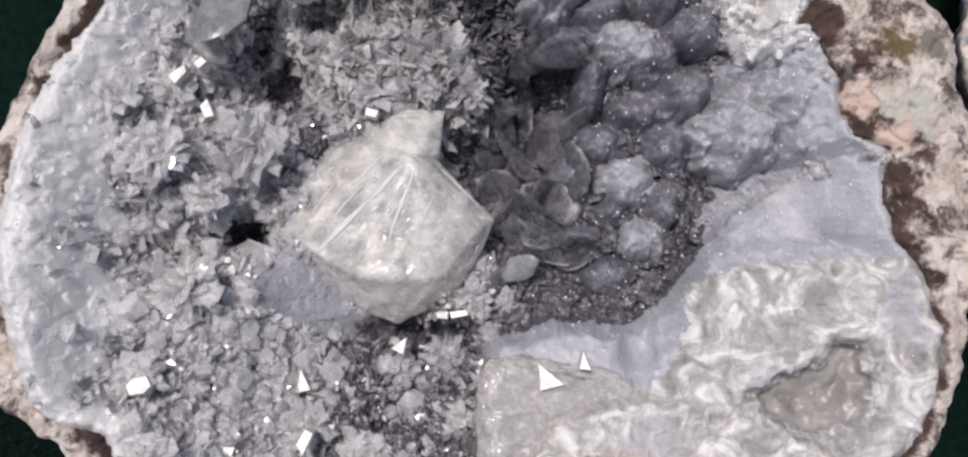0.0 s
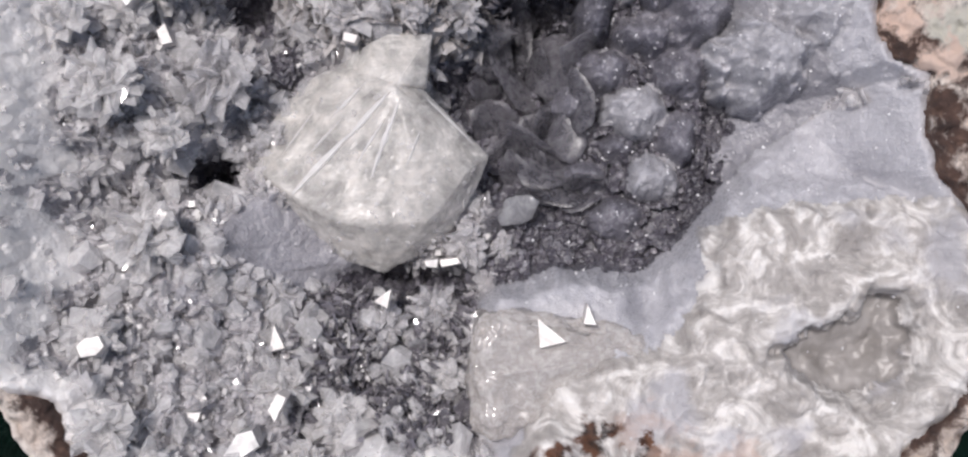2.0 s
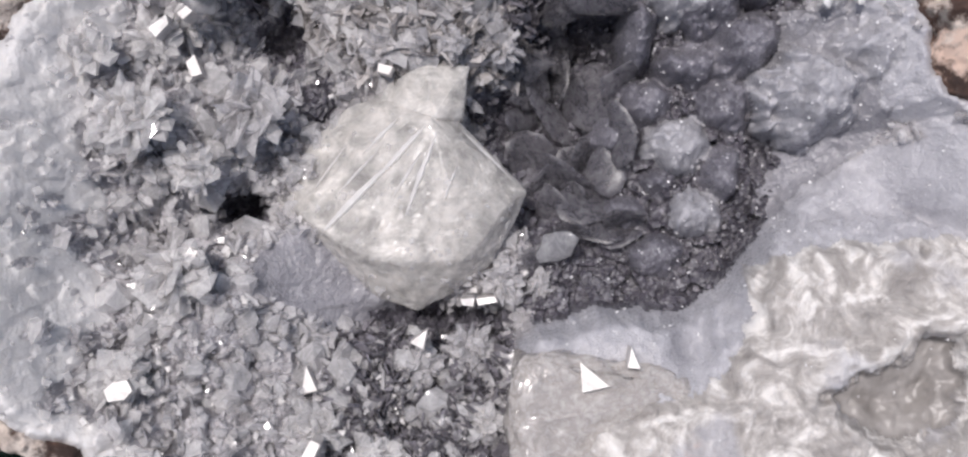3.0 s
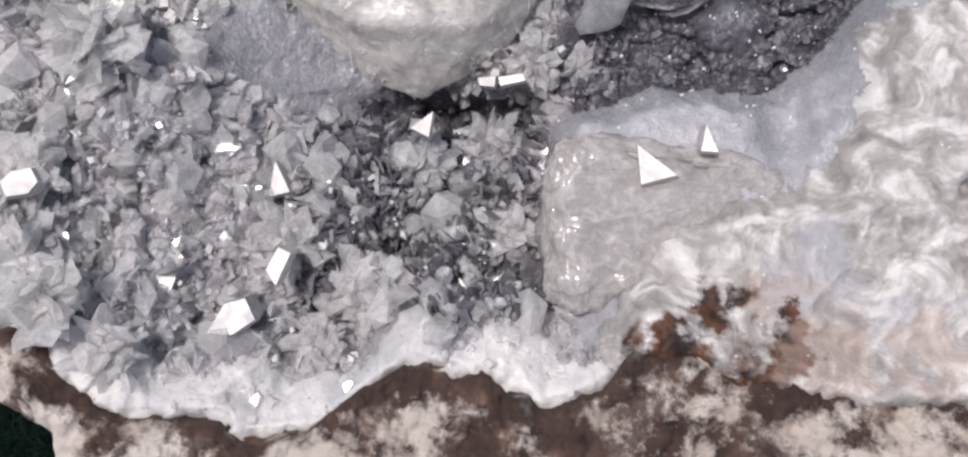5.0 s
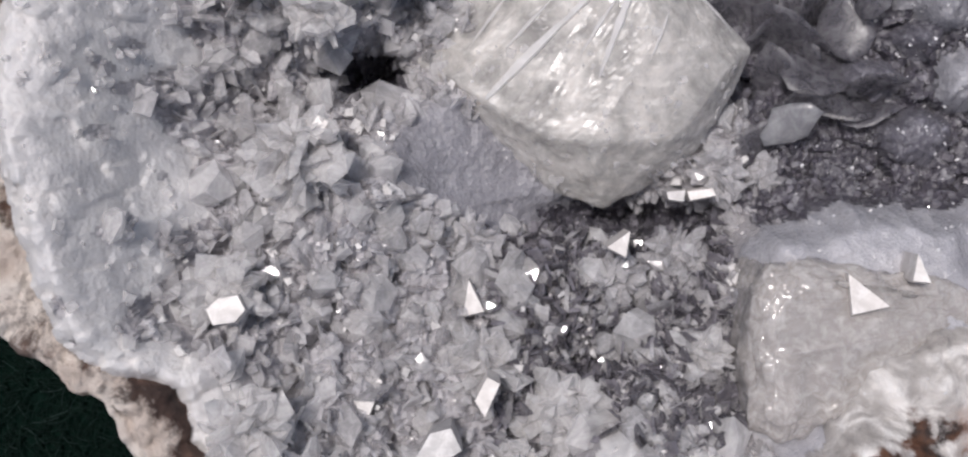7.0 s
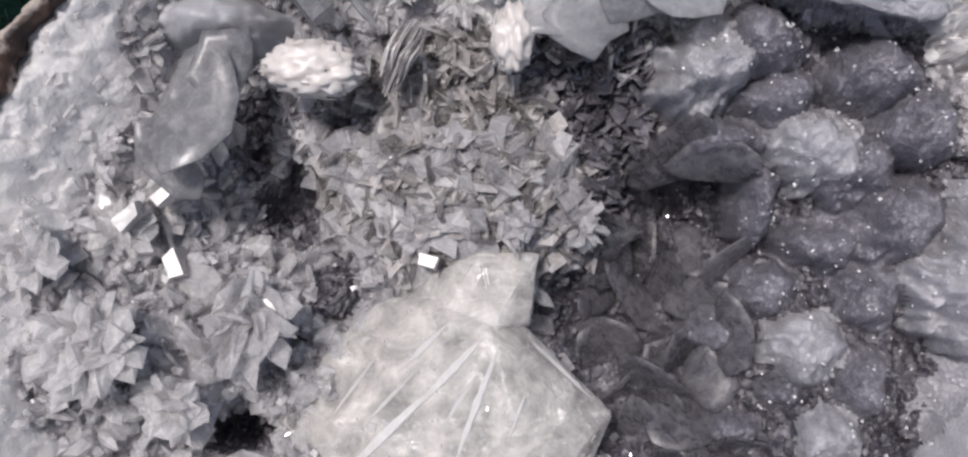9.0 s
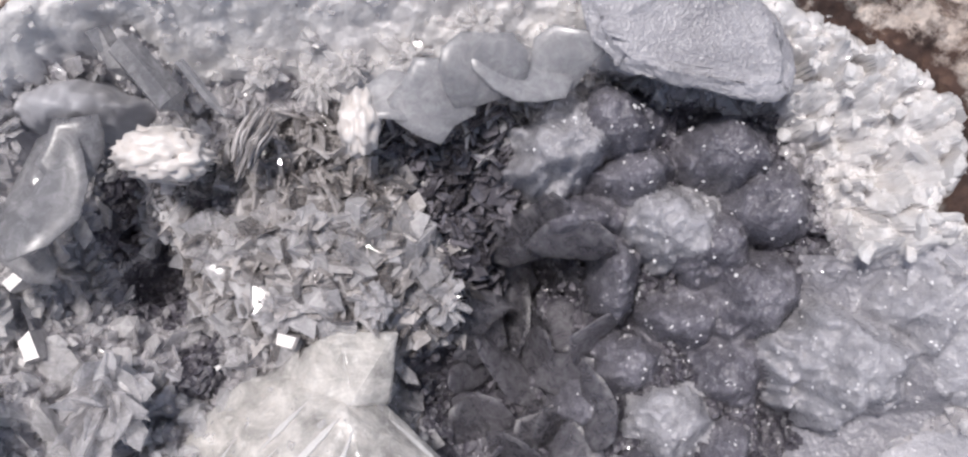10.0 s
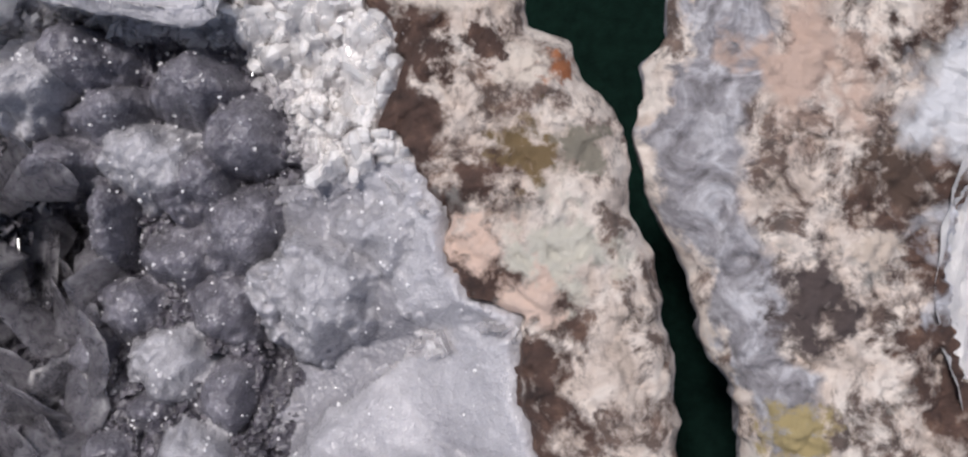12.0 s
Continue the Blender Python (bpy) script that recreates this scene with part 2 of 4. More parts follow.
def lining_material():
    s = Shade("white_chalcedony")
    c = s.ramp(s.noise(6.0, 7.0, 0.62, 0.9), (0.3, (0.6, 0.595, 0.61)), (0.48, (0.72, 0.705, 0.71)), (0.66, (0.88, 0.855, 0.835)))
    c = s.mix(s.ramp(s.noise(1.6, 5.0, 0.65), (0.55, 0.0), (0.75, 0.7)), c, (0.88, 0.86, 0.84))
    s.bump(s.noise(1.0, 6.0, 0.7), 0.6, 0.5)
    s.bump(s.grains(0.35).outputs["Distance"], 0.35, 0.15)
    return s.set(c, Roughness=s.ramp(s.noise(0.8, 3.0), (0.3, 0.25), (0.7, 0.6)), Subsurface_Weight=0.5, Subsurface_Radius=(1.0, 0.97, 0.95), Subsurface_Scale=0.0015)


def crust_material():
    s = Shade("white_folded_crust")
    c = s.ramp(s.noise(4.0, 7.0, 0.6, 1.5), (0.34, (0.32, 0.3, 0.29)), (0.48, (0.47, 0.445, 0.43)), (0.62, (0.82, 0.795, 0.775)))
    c = s.mix(s.ramp(s.noise(7.0, 4.0, 0.5), (0.5, 0.0), (0.62, 0.75)), c, (0.46, 0.455, 0.49))
    for x, y, r in ((4.4, -23.2, 2.8), (8.4, -20.2, 2.0), (12.6, -22.6, 1.8), (10.0, -24.8, 2.8), (6.0, -26.0, 2.8), (12.6, -20.4, 0.8)):
        c = s.mix(s.spot(x, y, r, 0.45), c, s.ramp(s.noise(1.6, 5.0), (0.4, (0.035, 0.024, 0.022)), (0.6, (0.15, 0.07, 0.04))))
    for x, y, r in ((14.0, -22.5, 4.5), (21.0, -22.5, 3.0)):
        c = s.mix(s.maths("MULTIPLY", s.spot(x, y, r, 0.6), 0.45), c, (0.55, 0.41, 0.35))
    s.bump(s.noise(0.8, 6.0, 0.7), 0.6, 0.4)
    s.bump(s.grains(0.3).outputs["Distance"], 0.4, 0.15)
    return s.set(c, Roughness=0.5, IOR=1.4, Subsurface_Weight=0.6, Subsurface_Radius=(1.0, 0.97, 0.95), Subsurface_Scale=0.0018)


def hollow_material():
    s = Shade("grey_brown_agate")
    c = s.ramp(s.noise(3.0, 5.0, 0.55), (0.3, (0.2, 0.185, 0.175)), (0.7, (0.38, 0.36, 0.35)))
    s.bump(s.noise(0.7, 5.0, 0.7), 0.3, 0.2)
    return s.set(c, Roughness=0.35)


def rind_material(name, spots=(), banded=False):
    """Weathered rock: cream and pink lumps between brown, iron-stained hollows. across: 0 at the inner edge, 1 at the outer."""
    s = Shade(name)
    across = s.node("Attribute")
    across.attribute_name = "across"
    cream = s.ramp(s.noise(4.5, 7.0, 0.62, 0.6), (0.3, (0.4, 0.335, 0.29)), (0.46, (0.7, 0.6, 0.535)), (0.6, (0.88, 0.8, 0.735)), (0.78, (0.58, 0.53, 0.48)))
    brown = s.ramp(s.noise(2.0, 6.0, 0.6), (0.3, (0.035, 0.022, 0.02)), (0.55, (0.1, 0.058, 0.046)), (0.75, (0.24, 0.15, 0.11)))
    edge = s.maths("ADD", across.outputs["Fac"], s.maths("MULTIPLY", s.maths("SUBTRACT", s.noise(3.2, 6.0, 0.65), 0.5), 1.9))
    c = s.mix(s.ramp(edge, (0.12, 1.0), (0.34, 0.0)), cream, brown)
    c = s.mix(s.ramp(s.noise(3.4, 7.0, 0.7, 0.4), (0.5, 0.0), (0.6, 0.9)), c, brown)
    c = s.mix(s.ramp(s.noise(7.5, 7.0, 0.65, 0.5), (0.58, 0.0), (0.66, 0.45)), c, brown)
    c = s.mix(s.ramp(s.noise(5.5, 6.0, 0.6), (0.6, 0.0), (0.68, 0.7)), c, (0.33, 0.33, 0.32))
    if banded:
        grey = s.ramp(s.noise(3.5, 6.0, 0.6, 2.0), (0.3, (0.16, 0.15, 0.16)), (0.5, (0.36, 0.35, 0.38)), (0.66, (0.62, 0.62, 0.66)))
        rim = s.maths("ADD", across.outputs["Fac"], s.maths("MULTIPLY", s.maths("SUBTRACT", s.noise(4.0, 5.0, 0.6), 0.5), 0.35))
        c = s.mix(s.ramp(rim, (0.66, 0.0), (0.72, 1.0), (0.93, 1.0), (0.96, 0.0)), c, grey)
    for x, y, r, col, ragged in spots:
        c = s.mix(s.spot(x, y, r, ragged), c, brown if col == RUST else col)
    s.bump(s.noise(1.1, 7.0, 0.72), 0.9, 0.7)
    s.bump(s.noise(0.3, 4.0, 0.7), 0.5, 0.15)
    return s.set(c, Roughness=0.8)


LINING, CRUST, HOLLOW, CALCITE = lining_material(), crust_material(), hollow_material(), calcite_material()
OLIVE = (0.2, 0.14, 0.07)
RUST, CREAM = (0.1, 0.06, 0.046), (0.74, 0.66, 0.59)
RIND = rind_material("weathered_rind", ((34.3, 33.6, 3.4, CREAM, 0.3), (38.5, 27.5, 1.8, CREAM, 0.4), (40.6, 15.5, 3.4, (0.62, 0.6, 0.53), 0.5), (32.4, 28.4, 2.4, RUST, 0.7), (36.2, 29.0, 1.7, RUST, 0.75), (31.6, 24.2, 1.8, RUST, 0.6), (26.5, 34.0, 2.0, RUST, 0.7), (38.3, 22.0, 2.4, OLIVE, 0.55), (42.0, 21.6, 2.0, (0.24, 0.22, 0.18), 0.4), (41.0, 27.3, 1.2, (0.42, 0.16, 0.07), 0.4), (33.2, 38.0, 2.2, (0.42, 0.36, 0.16), 0.45), (35.0, 16.2, 2.2, (0.76, 0.58, 0.49), 0.35), (38.4, 12.6, 2.2, (0.72, 0.56, 0.48), 0.4), (-18.0, -30.5, 3.6, CREAM, 0.4), (-9.7, -26.6, 1.6, CREAM, 0.5), (-6.5, -28.4, 3.0, RUST, 0.6), (-1.0, -29.5, 3.0, RUST, 0.7), (4.0, -28.6, 3.2, RUST, 0.6), (1.0, -24.6, 1.6, RUST, 0.5), (9.0, -28.5, 2.6, RUST, 0.7), (-35.5, -24.6, 1.6, CREAM, 0.4)))
RIND_TWO = rind_material("banded_rind", ((56.6, 26.0, 4.8, (0.6, 0.45, 0.38), 0.4), (61.6, 20.0, 2.6, (0.1, 0.065, 0.05), 0.6), (56.5, 12.0, 3.2, (0.09, 0.068, 0.066), 0.6), (60.4, 14.9, 2.0, (0.68, 0.58, 0.5), 0.4), (55.0, 3.5, 2.4, (0.42, 0.34, 0.17), 0.5), (68.0, 23.0, 6.4, (0.76, 0.77, 0.81), 0.3), (67.5, 13.0, 4.0, (0.66, 0.67, 0.73), 0.3)), True)


def felt_material():
    s = Shade("green_felt")
    c = s.ramp(s.noise(1.0, 6.0, 0.7), (0.3, (0.0015, 0.0075, 0.0055)), (0.7, (0.0055, 0.02, 0.0145)))
    s.bump(s.noise(0.35, 5.0, 0.7), 0.9, 0.4)
    return s.set(c, Roughness=0.95, Specular_IOR_Level=0.08)


FELT = felt_material()
FIBRE = Shade("felt_fibre")
FIBRE = FIBRE.set(FIBRE.ramp(island(FIBRE), (0.0, (0.002, 0.008, 0.006)), (0.9, (0.008, 0.023, 0.017)), (1.0, (0.035, 0.055, 0.05))), Roughness=0.9, Specular_IOR_Level=0.15)

# ---- the two halves: outlines and heights ----
HEART = (0.0, 4.0)
OUTER = [(45.3, 20.0), (45.2, 23.5), (42.8, 26.5), (41.5, 29.3), (39.3, 30.6), (38.0, 34.8), (36.6, 37.4), (35.4, 40.5), (25.0, 44.0), (10.0, 45.5), (-8.0, 45.0), (-22.0, 41.5), (-30.0, 38.0), (-33.0, 35.7), (-36.0, 32.6), (-43.0, 24.0), (-47.5, 14.0), (-50.5, 2.0), (-50.5, -8.0), (-48.6, -12.7), (-46.3, -14.8), (-43.0, -17.0), (-41.3, -17.6), (-40.4, -20.0), (-39.0, -22.4), (-37.0, -23.7), (-35.6, -25.5), (-32.5, -27.5), (-31.5, -30.0), (-25.0, -34.0), (-12.0, -36.5), (2.0, -36.0), (16.0, -33.5), (28.0, -29.0), (38.2, -22.0), (40.8, -17.7), (42.6, -14.0), (45.3, -5.0), (47.4, 2.0), (47.2, 8.5), (46.4, 14.0), (45.2, 18.2)]
INNER = [(37.4, 6.0), (37.4, 11.5), (34.6, 12.8), (33.0, 16.0), (33.0, 18.5), (31.3, 21.8), (29.0, 24.0), (30.6, 28.0), (28.7, 32.2), (22.2, 36.0), (14.0, 38.5), (4.0, 41.0), (-8.0, 41.0), (-22.0, 38.5), (-31.0, 35.8), (-35.0, 33.0), (-37.5, 29.0), (-40.5, 23.0), (-43.5, 16.0), (-45.5, 8.0), (-46.2, 0.0), (-44.6, -5.8), (-43.6, -8.4), (-42.4, -13.2), (-40.0, -15.4), (-37.2, -16.6), (-36.2, -19.8), (-32.8, -22.2), (-31.7, -24.6), (-28.5, -26.3), (-22.9, -26.2), (-21.0, -27.8), (-17.1, -27.5), (-14.1, -25.2), (-11.2, -23.3), (-6.4, -24.2), (-2.2, -26.4), (0.8, -25.0), (2.8, -22.5), (6.0, -22.5), (14.0, -25.0), (24.0, -25.5), (32.0, -22.5), (38.5, -17.0), (41.0, -12.0), (41.6, -6.5), (40.3, 0.0), (38.2, 3.0)]
OUTER_TWO = [(48.3, 31.0), (48.2, 29.5), (46.6, 27.6), (45.9, 24.0), (46.2, 19.0), (48.1, 15.4), (49.4, 11.5), (50.2, 7.9), (51.6, 5.9), (52.0, 2.0), (53.5, -8.0), (58.0, -22.0), (70.0, -34.0), (90.0, -38.0), (112.0, -30.0), (125.0, -8.0), (126.0, 15.0), (116.0, 36.0), (98.0, 45.0), (75.0, 48.0), (60.0, 49.0), (50.5, 45.0), (48.3, 40.0), (48.6, 35.0)]
HEART_TWO = (87.0, 8.0)


def outline(pts, heart):
    """The outline as a function of the angle round the heart."""
    a = np.array([math.atan2(y - heart[1], x - heart[0]) for x, y in pts])
    r = np.array([math.hypot(x - heart[0], y - heart[1]) for x, y in pts])
    order = np.argsort(a)
    a, r = a[order], r[order]
    a = np.concatenate([a - 2 * math.pi, a, a + 2 * math.pi])
    r = np.concatenate([r, r, r])
    return lambda t: np.interp(t, a, r)


r_outer, r_inner, r_two = outline(OUTER, HEART), outline(INNER, HEART), outline(OUTER_TWO, HEART_TWO)


def rim_plane(x, y):
    return 33.7 - 0.062 * x - 0.1 * y + 0.0009 * x * x * (x > 0)


# mounds and hollows of the cavity floor: x, y, reach along x and y, height
MOUNDS = [(-43.5, -1, 5, 17, 6.5), (-29, -7, 7, 6, 7.5), (-16, -14, 9, 5, 4.0), (-25, -18, 7, 5, 3.5), (-33, 10, 6, 6, 5.5), (-26, 11, 4, 3.5, 2.0), (-30, 5.5, 3, 2.5, 2.5), (-11, 20.5, 9, 6, 5.5), (-14, 27, 7, 4, 3.0), (0, 31, 8, 4, 3.5), (12, 25, 7, 5, 2.2), (24, 14, 5, 5, 2.6), (20, 24, 5, 5, 2.6), (13.5, 6, 4, 6, 1.0), (-27.6, 2.4, 3.2, 2, -8.0), (-23.5, 18.2, 3.2, 3.2, -6.0), (3.2, 18.6, 4.0, 4.0, -10.0), (-2.5, 10.0, 4, 5, -3.5), (-27.0, 24.5, 2.2, 4, -3.0), (-9, -7.8, 6, 1.6, -7.0), (21, 9, 1.6, 3, -2.0), (-22, 1, 4, 4, 1.5), (2, 10, 6, 8, -6.0)]
# rounded knobs: x, y, top, reach along x and y, height
KNOBS = [(13.2, 8.4, 23.0, 3.3, 3.0, 4), (14.4, 2.4, 23.7, 2.4, 2.6, 3.5), (24.9, 13.3, 30.0, 4.2, 3.4, 5), (12.4, 23.0, 26.2, 3.3, 2.8, 4), (15.6, 21.6, 25.6, 2.6, 2.4, 3.5), (4.8, 28.4, 28.2, 3.0, 2.8, 4), (8.4, 30.0, 28.6, 2.6, 2.2, 3.5), (9.4, 19.4, 24.0, 1.4, 2.8, 3.5), (6.6, 23.4, 25.0, 2.8, 1.5, 3), (10.0, 26.4, 26.8, 2.6, 1.8, 3), (17.2, 12.5, 23.6, 2.2, 2.6, 2.5), (10.4, 12.8, 21.8, 2.6, 1.9, 3), (18.8, 18.0, 25.8, 2.6, 2.8, 3), (29.8, 17.2, 30.0, 2.8, 2.8, 3), (11.2, -1.6, 23.0, 2.6, 2.0, 3), (16.8, 6.0, 23.8, 1.7, 2.0, 2.5), (14.0, 16.0, 23.4, 2.4, 2.0, 3), (7.0, 9.5, 20.8, 1.8, 1.6, 3), (16.6, 28.0, 27.8, 2.6, 2.0, 3), (8.2, 2.4, 21.6, 2.2, 1.6, 3), (19.6, 24.4, 28.0, 2.2, 2.4, 3), (11.4, 5.4, 21.8, 1.8, 1.6, 2.5)]
# milky lobes and plates of the upper rim, in the same terms
LOBES = [(-28.0, 30.6, 31.2, 4.0, 2.0, 6)]
DOMES = [(*row, 0.6, 0.8) for row in KNOBS] + [(*row, 0.42, 0.25) for row in LOBES]
# recesses between crystals, shade painted with the dark bed: x, y and reach
SHADED_RECESSES = [(-27.6, 2.4, 3.0, 1.8), (-23.5, 18.2, 3.2, 3.0), (-26.4, 23.6, 1.8, 3.6), (-9.0, -7.8, 6.5, 1.5), (-20.5, 12.6, 1.6, 2.6), (-19.5, 24.5, 2.0, 1.4)]
PATCH = [(-25.5, -1.5), (-21.5, 0.8), (-17.0, -3.0), (-12.0, -7.5), (-19.0, -8.5), (-25.0, -5.0)]
LEDGE = [(-2.6, -12.0), (-2.0, -9.6), (-0.5, -7.6), (4.8, -6.3), (12.9, -6.4), (16.8, -3.5), (20.0, 0.5), (23.9, 5.0), (29.8, 8.6), (38.0, 10.5), (48, 10), (48, -30), (8, -30), (-2.2, -20.5), (-3.0, -15.0)]
CRUST_EDGE = [(4.5, -15.2), (9.5, -14.0), (14.5, -12.6), (17.0, -9.5), (18.0, -6.5), (18.4, -2.4), (23.9, -0.3), (32.3, 0.5), (39.0, 0.4), (48, -4), (48, -30), (2, -30), (1.0, -22.5), (2.5, -18.5)]
HOLLOW_EDGE = [(24.3, -12.8), (26.5, -11.7), (30.5, -10.4), (32.5, -8.2), (35.3, -8.0), (36.2, -12.0), (35.0, -15.5), (32.0, -17.0), (28.5, -16.6), (26.0, -14.8)]
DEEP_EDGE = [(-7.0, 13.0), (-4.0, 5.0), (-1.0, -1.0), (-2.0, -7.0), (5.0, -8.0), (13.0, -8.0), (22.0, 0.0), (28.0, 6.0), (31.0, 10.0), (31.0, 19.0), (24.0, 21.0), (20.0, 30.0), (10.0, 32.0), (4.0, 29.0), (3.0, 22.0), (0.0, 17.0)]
WHITE_EDGE = [(17.5, 33.5), (20.5, 29.5), (23.0, 26.5), (24.0, 22.8), (25.0, 20.6), (29.0, 21.0), (33, 24), (34, 32), (26, 36), (19, 36)]
BAND_EDGE = [(-31.5, 31.0), (-27.5, 34.0), (-23.5, 35.5), (-20.5, 32.5), (-14.0, 32.5), (-9.0, 30.0), (-4.0, 33.0), (3.0, 35.0), (9.0, 33.5), (18.5, 31.6), (24.0, 37.0), (0.0, 45.0), (-34.0, 40.0)]


def wobble(x, y, size, amount, seed):
    return amount * fbm(x / size, y / size, 4, seed)


def cavity(x, y):
    """Height of the cavity's floor and the zone that each place belongs to."""
    t = np.arctan2(y - HEART[1], x - HEART[0])
    d = r_inner(t) - np.hypot(x - HEART[0], y - HEART[1])
    rim = rim_plane(x, y)
    ledge = poly_distance(x, y, LEDGE) + wobble(x, y, 3.0, 0.9, 3)
    crust = poly_distance(x, y, CRUST_EDGE) + wobble(x, y, 2.0, 1.2, 5)
    hollow = poly_distance(x, y, HOLLOW_EDGE) + wobble(x, y, 2.0, 1.2, 6)
    white = poly_distance(x, y, WHITE_EDGE) + wobble(x, y, 2.5, 1.6, 7)
    band = poly_distance(x, y, BAND_EDGE) + wobble(x, y, 2.5, 1.6, 9)
    floor = rim - 12.5 * (1 - np.exp(-((np.maximum(d, 0) / 8.0) ** 1.5)))
    for mx, my, sx, sy, h in MOUNDS:
        floor = floor + h * np.exp(-(((x - mx) / sx) ** 2) - ((y - my) / sy) ** 2)
    wide = 3.0 + 3.6 * smooth(-30, -38, x) * smooth(-14, -6, y) + 2.5 * smooth(24, 32, x) + wobble(x, y, 5.0, 4.5, 4)
    lining = np.maximum(wide - d, band)
    shelf = rim - 2.8 - 2.8 * np.exp(-np.maximum(ledge, 0) / 4.0)
    shelf = np.maximum(shelf - 4.0 * smooth(0.0, -3.0, crust) * smooth(10, 14, x) * smooth(-14, -9, y) * 0.8, floor)
    plain = smooth(-0.6, 1.6, ledge)
    z = floor * (1 - plain) + shelf * plain
    rough = (1 - plain) * smooth(0.5, -1.5, lining) * (1 - 0.75 * smooth(20, 24, x) * smooth(22, 19, y))
    z = z + rough * (facets(x, y, 2.2, 0.7, 31) + 0.7 * facets(x + 3, y, 0.9, 0.8, 32) + 0.5 * facets(x, y + 5, 0.42, 0.7, 33))
    line = smooth(-1.0, 1.0, lining) * (1 - plain)
    z = z + line * (1.6 * (ridged(x / 5, y / 5, 4, 41) - 0.55) + 0.5 * facets(x, y, 1.2, 0.8, 42)) + np.maximum(band, 0) ** 0.5 * 1.4 * (1 - plain)
    folds = smooth(-0.4, 2.2, crust)
    bowl = smooth(-0.9, 0.7, hollow)
    z = z + folds * (1 - bowl) * (1.6 + 2.0 * (ridged(x / 9.0 + 0.6 * fbm(x / 5, y / 5, 2, 55), y / 7.0, 4, 51) - 0.55))
    z = z + folds * (1 - 0.8 * bowl) * (0.3 - 0.42 * cells(x / 2.6 + 0.4 * fbm(x / 2, y / 2, 3, 57), y / 2.6 + 0.4 * fbm(x / 2, y / 2, 3, 58), 56)[0] ** 2 + 0.22 * fbm(x / 1.1, y / 1.1, 3, 59) - 0.3 * cells(x / 0.8, y / 0.8, 60)[0] ** 2)
    z = z - bowl * (0.8 + 1.5 * smooth(0.5, 4.0, hollow)) + 0.9 * np.exp(-((hollow + 1.6) / 1.3) ** 2) * folds
    z = z + plain * (1 - folds) * (0.9 * fbm(x / 4, y / 4, 4, 61) + 0.12 * facets(x, y, 0.5, 0.8, 62))
    frost = smooth(-0.4, 1.2, white) * (1 - plain)
    z = z + frost * (1.6 + 1.4 * facets(x, y, 1.6, 0.9, 71) + 0.5 * facets(x, y, 0.6, 0.9, 72))
    soft = smooth(-0.8, 0.8, poly_distance(x, y, PATCH) + wobble(x, y, 2.0, 1.8, 12))
    z = z - soft * rough * 0.8 * (facets(x, y, 2.2, 0.7, 31) + 0.7 * facets(x + 3, y, 0.9, 0.8, 32) + 0.5 * facets(x, y + 5, 0.42, 0.7, 33))
    z = np.where(d < 0.8, z - 0.9 * np.maximum(0.8 - d, 0), z)
    knob = np.zeros(np.shape(x), int)
    for k, (kx, ky, top, rx, ry, rz, ragged, grain) in enumerate(DOMES):
        near = (np.abs(x - kx) < 1.7 * rx) & (np.abs(y - ky) < 1.7 * ry)
        if not near.any():
            continue
        px, py, pz = x[near], y[near], z[near]
        q = np.sqrt(((px - kx) / rx) ** 2 + ((py - ky) / ry) ** 2) + ragged * fbm(px / 3.0 + k, py / 3.0, 4, 91)
        dome = top - rz * np.maximum(q, 0) ** 2.3 * 0.9 + grain * (0.9 * fbm(px / 2.4, py / 2.4, 4, 94) + 0.3 * fbm(px / 0.9, py / 0.9, 3, 92) - 0.55 * cells(px / 1.3, py / 1.3, 93)[0] ** 2 + 0.3)
        dome = np.where(q < 1.5, dome, -99)
        h = np.clip(0.5 + 0.5 * (dome - pz) / 1.6, 0, 1)
        z[near] = pz * (1 - h) + np.maximum(dome, -50) * h + 0.4 * h * (1 - h)
        number = knob[near]
        number[h > 0.5] = k + 1
        knob[near] = number
    gap_free = 1 - (wobble(x, y, 3.0, 1.0, 10) > 0.42)
    zone = np.zeros(np.shape(x), int)
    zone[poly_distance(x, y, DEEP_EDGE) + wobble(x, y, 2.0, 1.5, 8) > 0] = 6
    zone[(zone == 6) & (x + wobble(x, y, 3.0, 3.0, 15) > 21.5) & (y < 20.8)] = 8
    # paint the recesses' shade by handing them to the dark zone
    for hx, hy, rx, ry in SHADED_RECESSES:
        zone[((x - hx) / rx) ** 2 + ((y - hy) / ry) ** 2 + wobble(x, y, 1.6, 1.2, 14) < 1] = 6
    zone[(soft > 0.5) & (zone == 0)] = 7
    zone[(lining > 0) & (gap_free > 0)] = 1
    zone[(zone == 1) & (x > 24) & (y < 21.5)] = 2
    zone[ledge > 0.3] = 2
    zone[crust > 0] = 3
    zone[(hollow > 0.2) & (crust > 0)] = 4
    zone[(white > 0) & (ledge <= 0.3)] = 5
    zone[(knob > 0) & (zone != 3)] = 9 + knob[(knob > 0) & (zone != 3)]
    return z, zone, d


def floor_at(x, y):
    return float(cavity(np.array([float(x)]), np.array([float(y)]))[0][0])


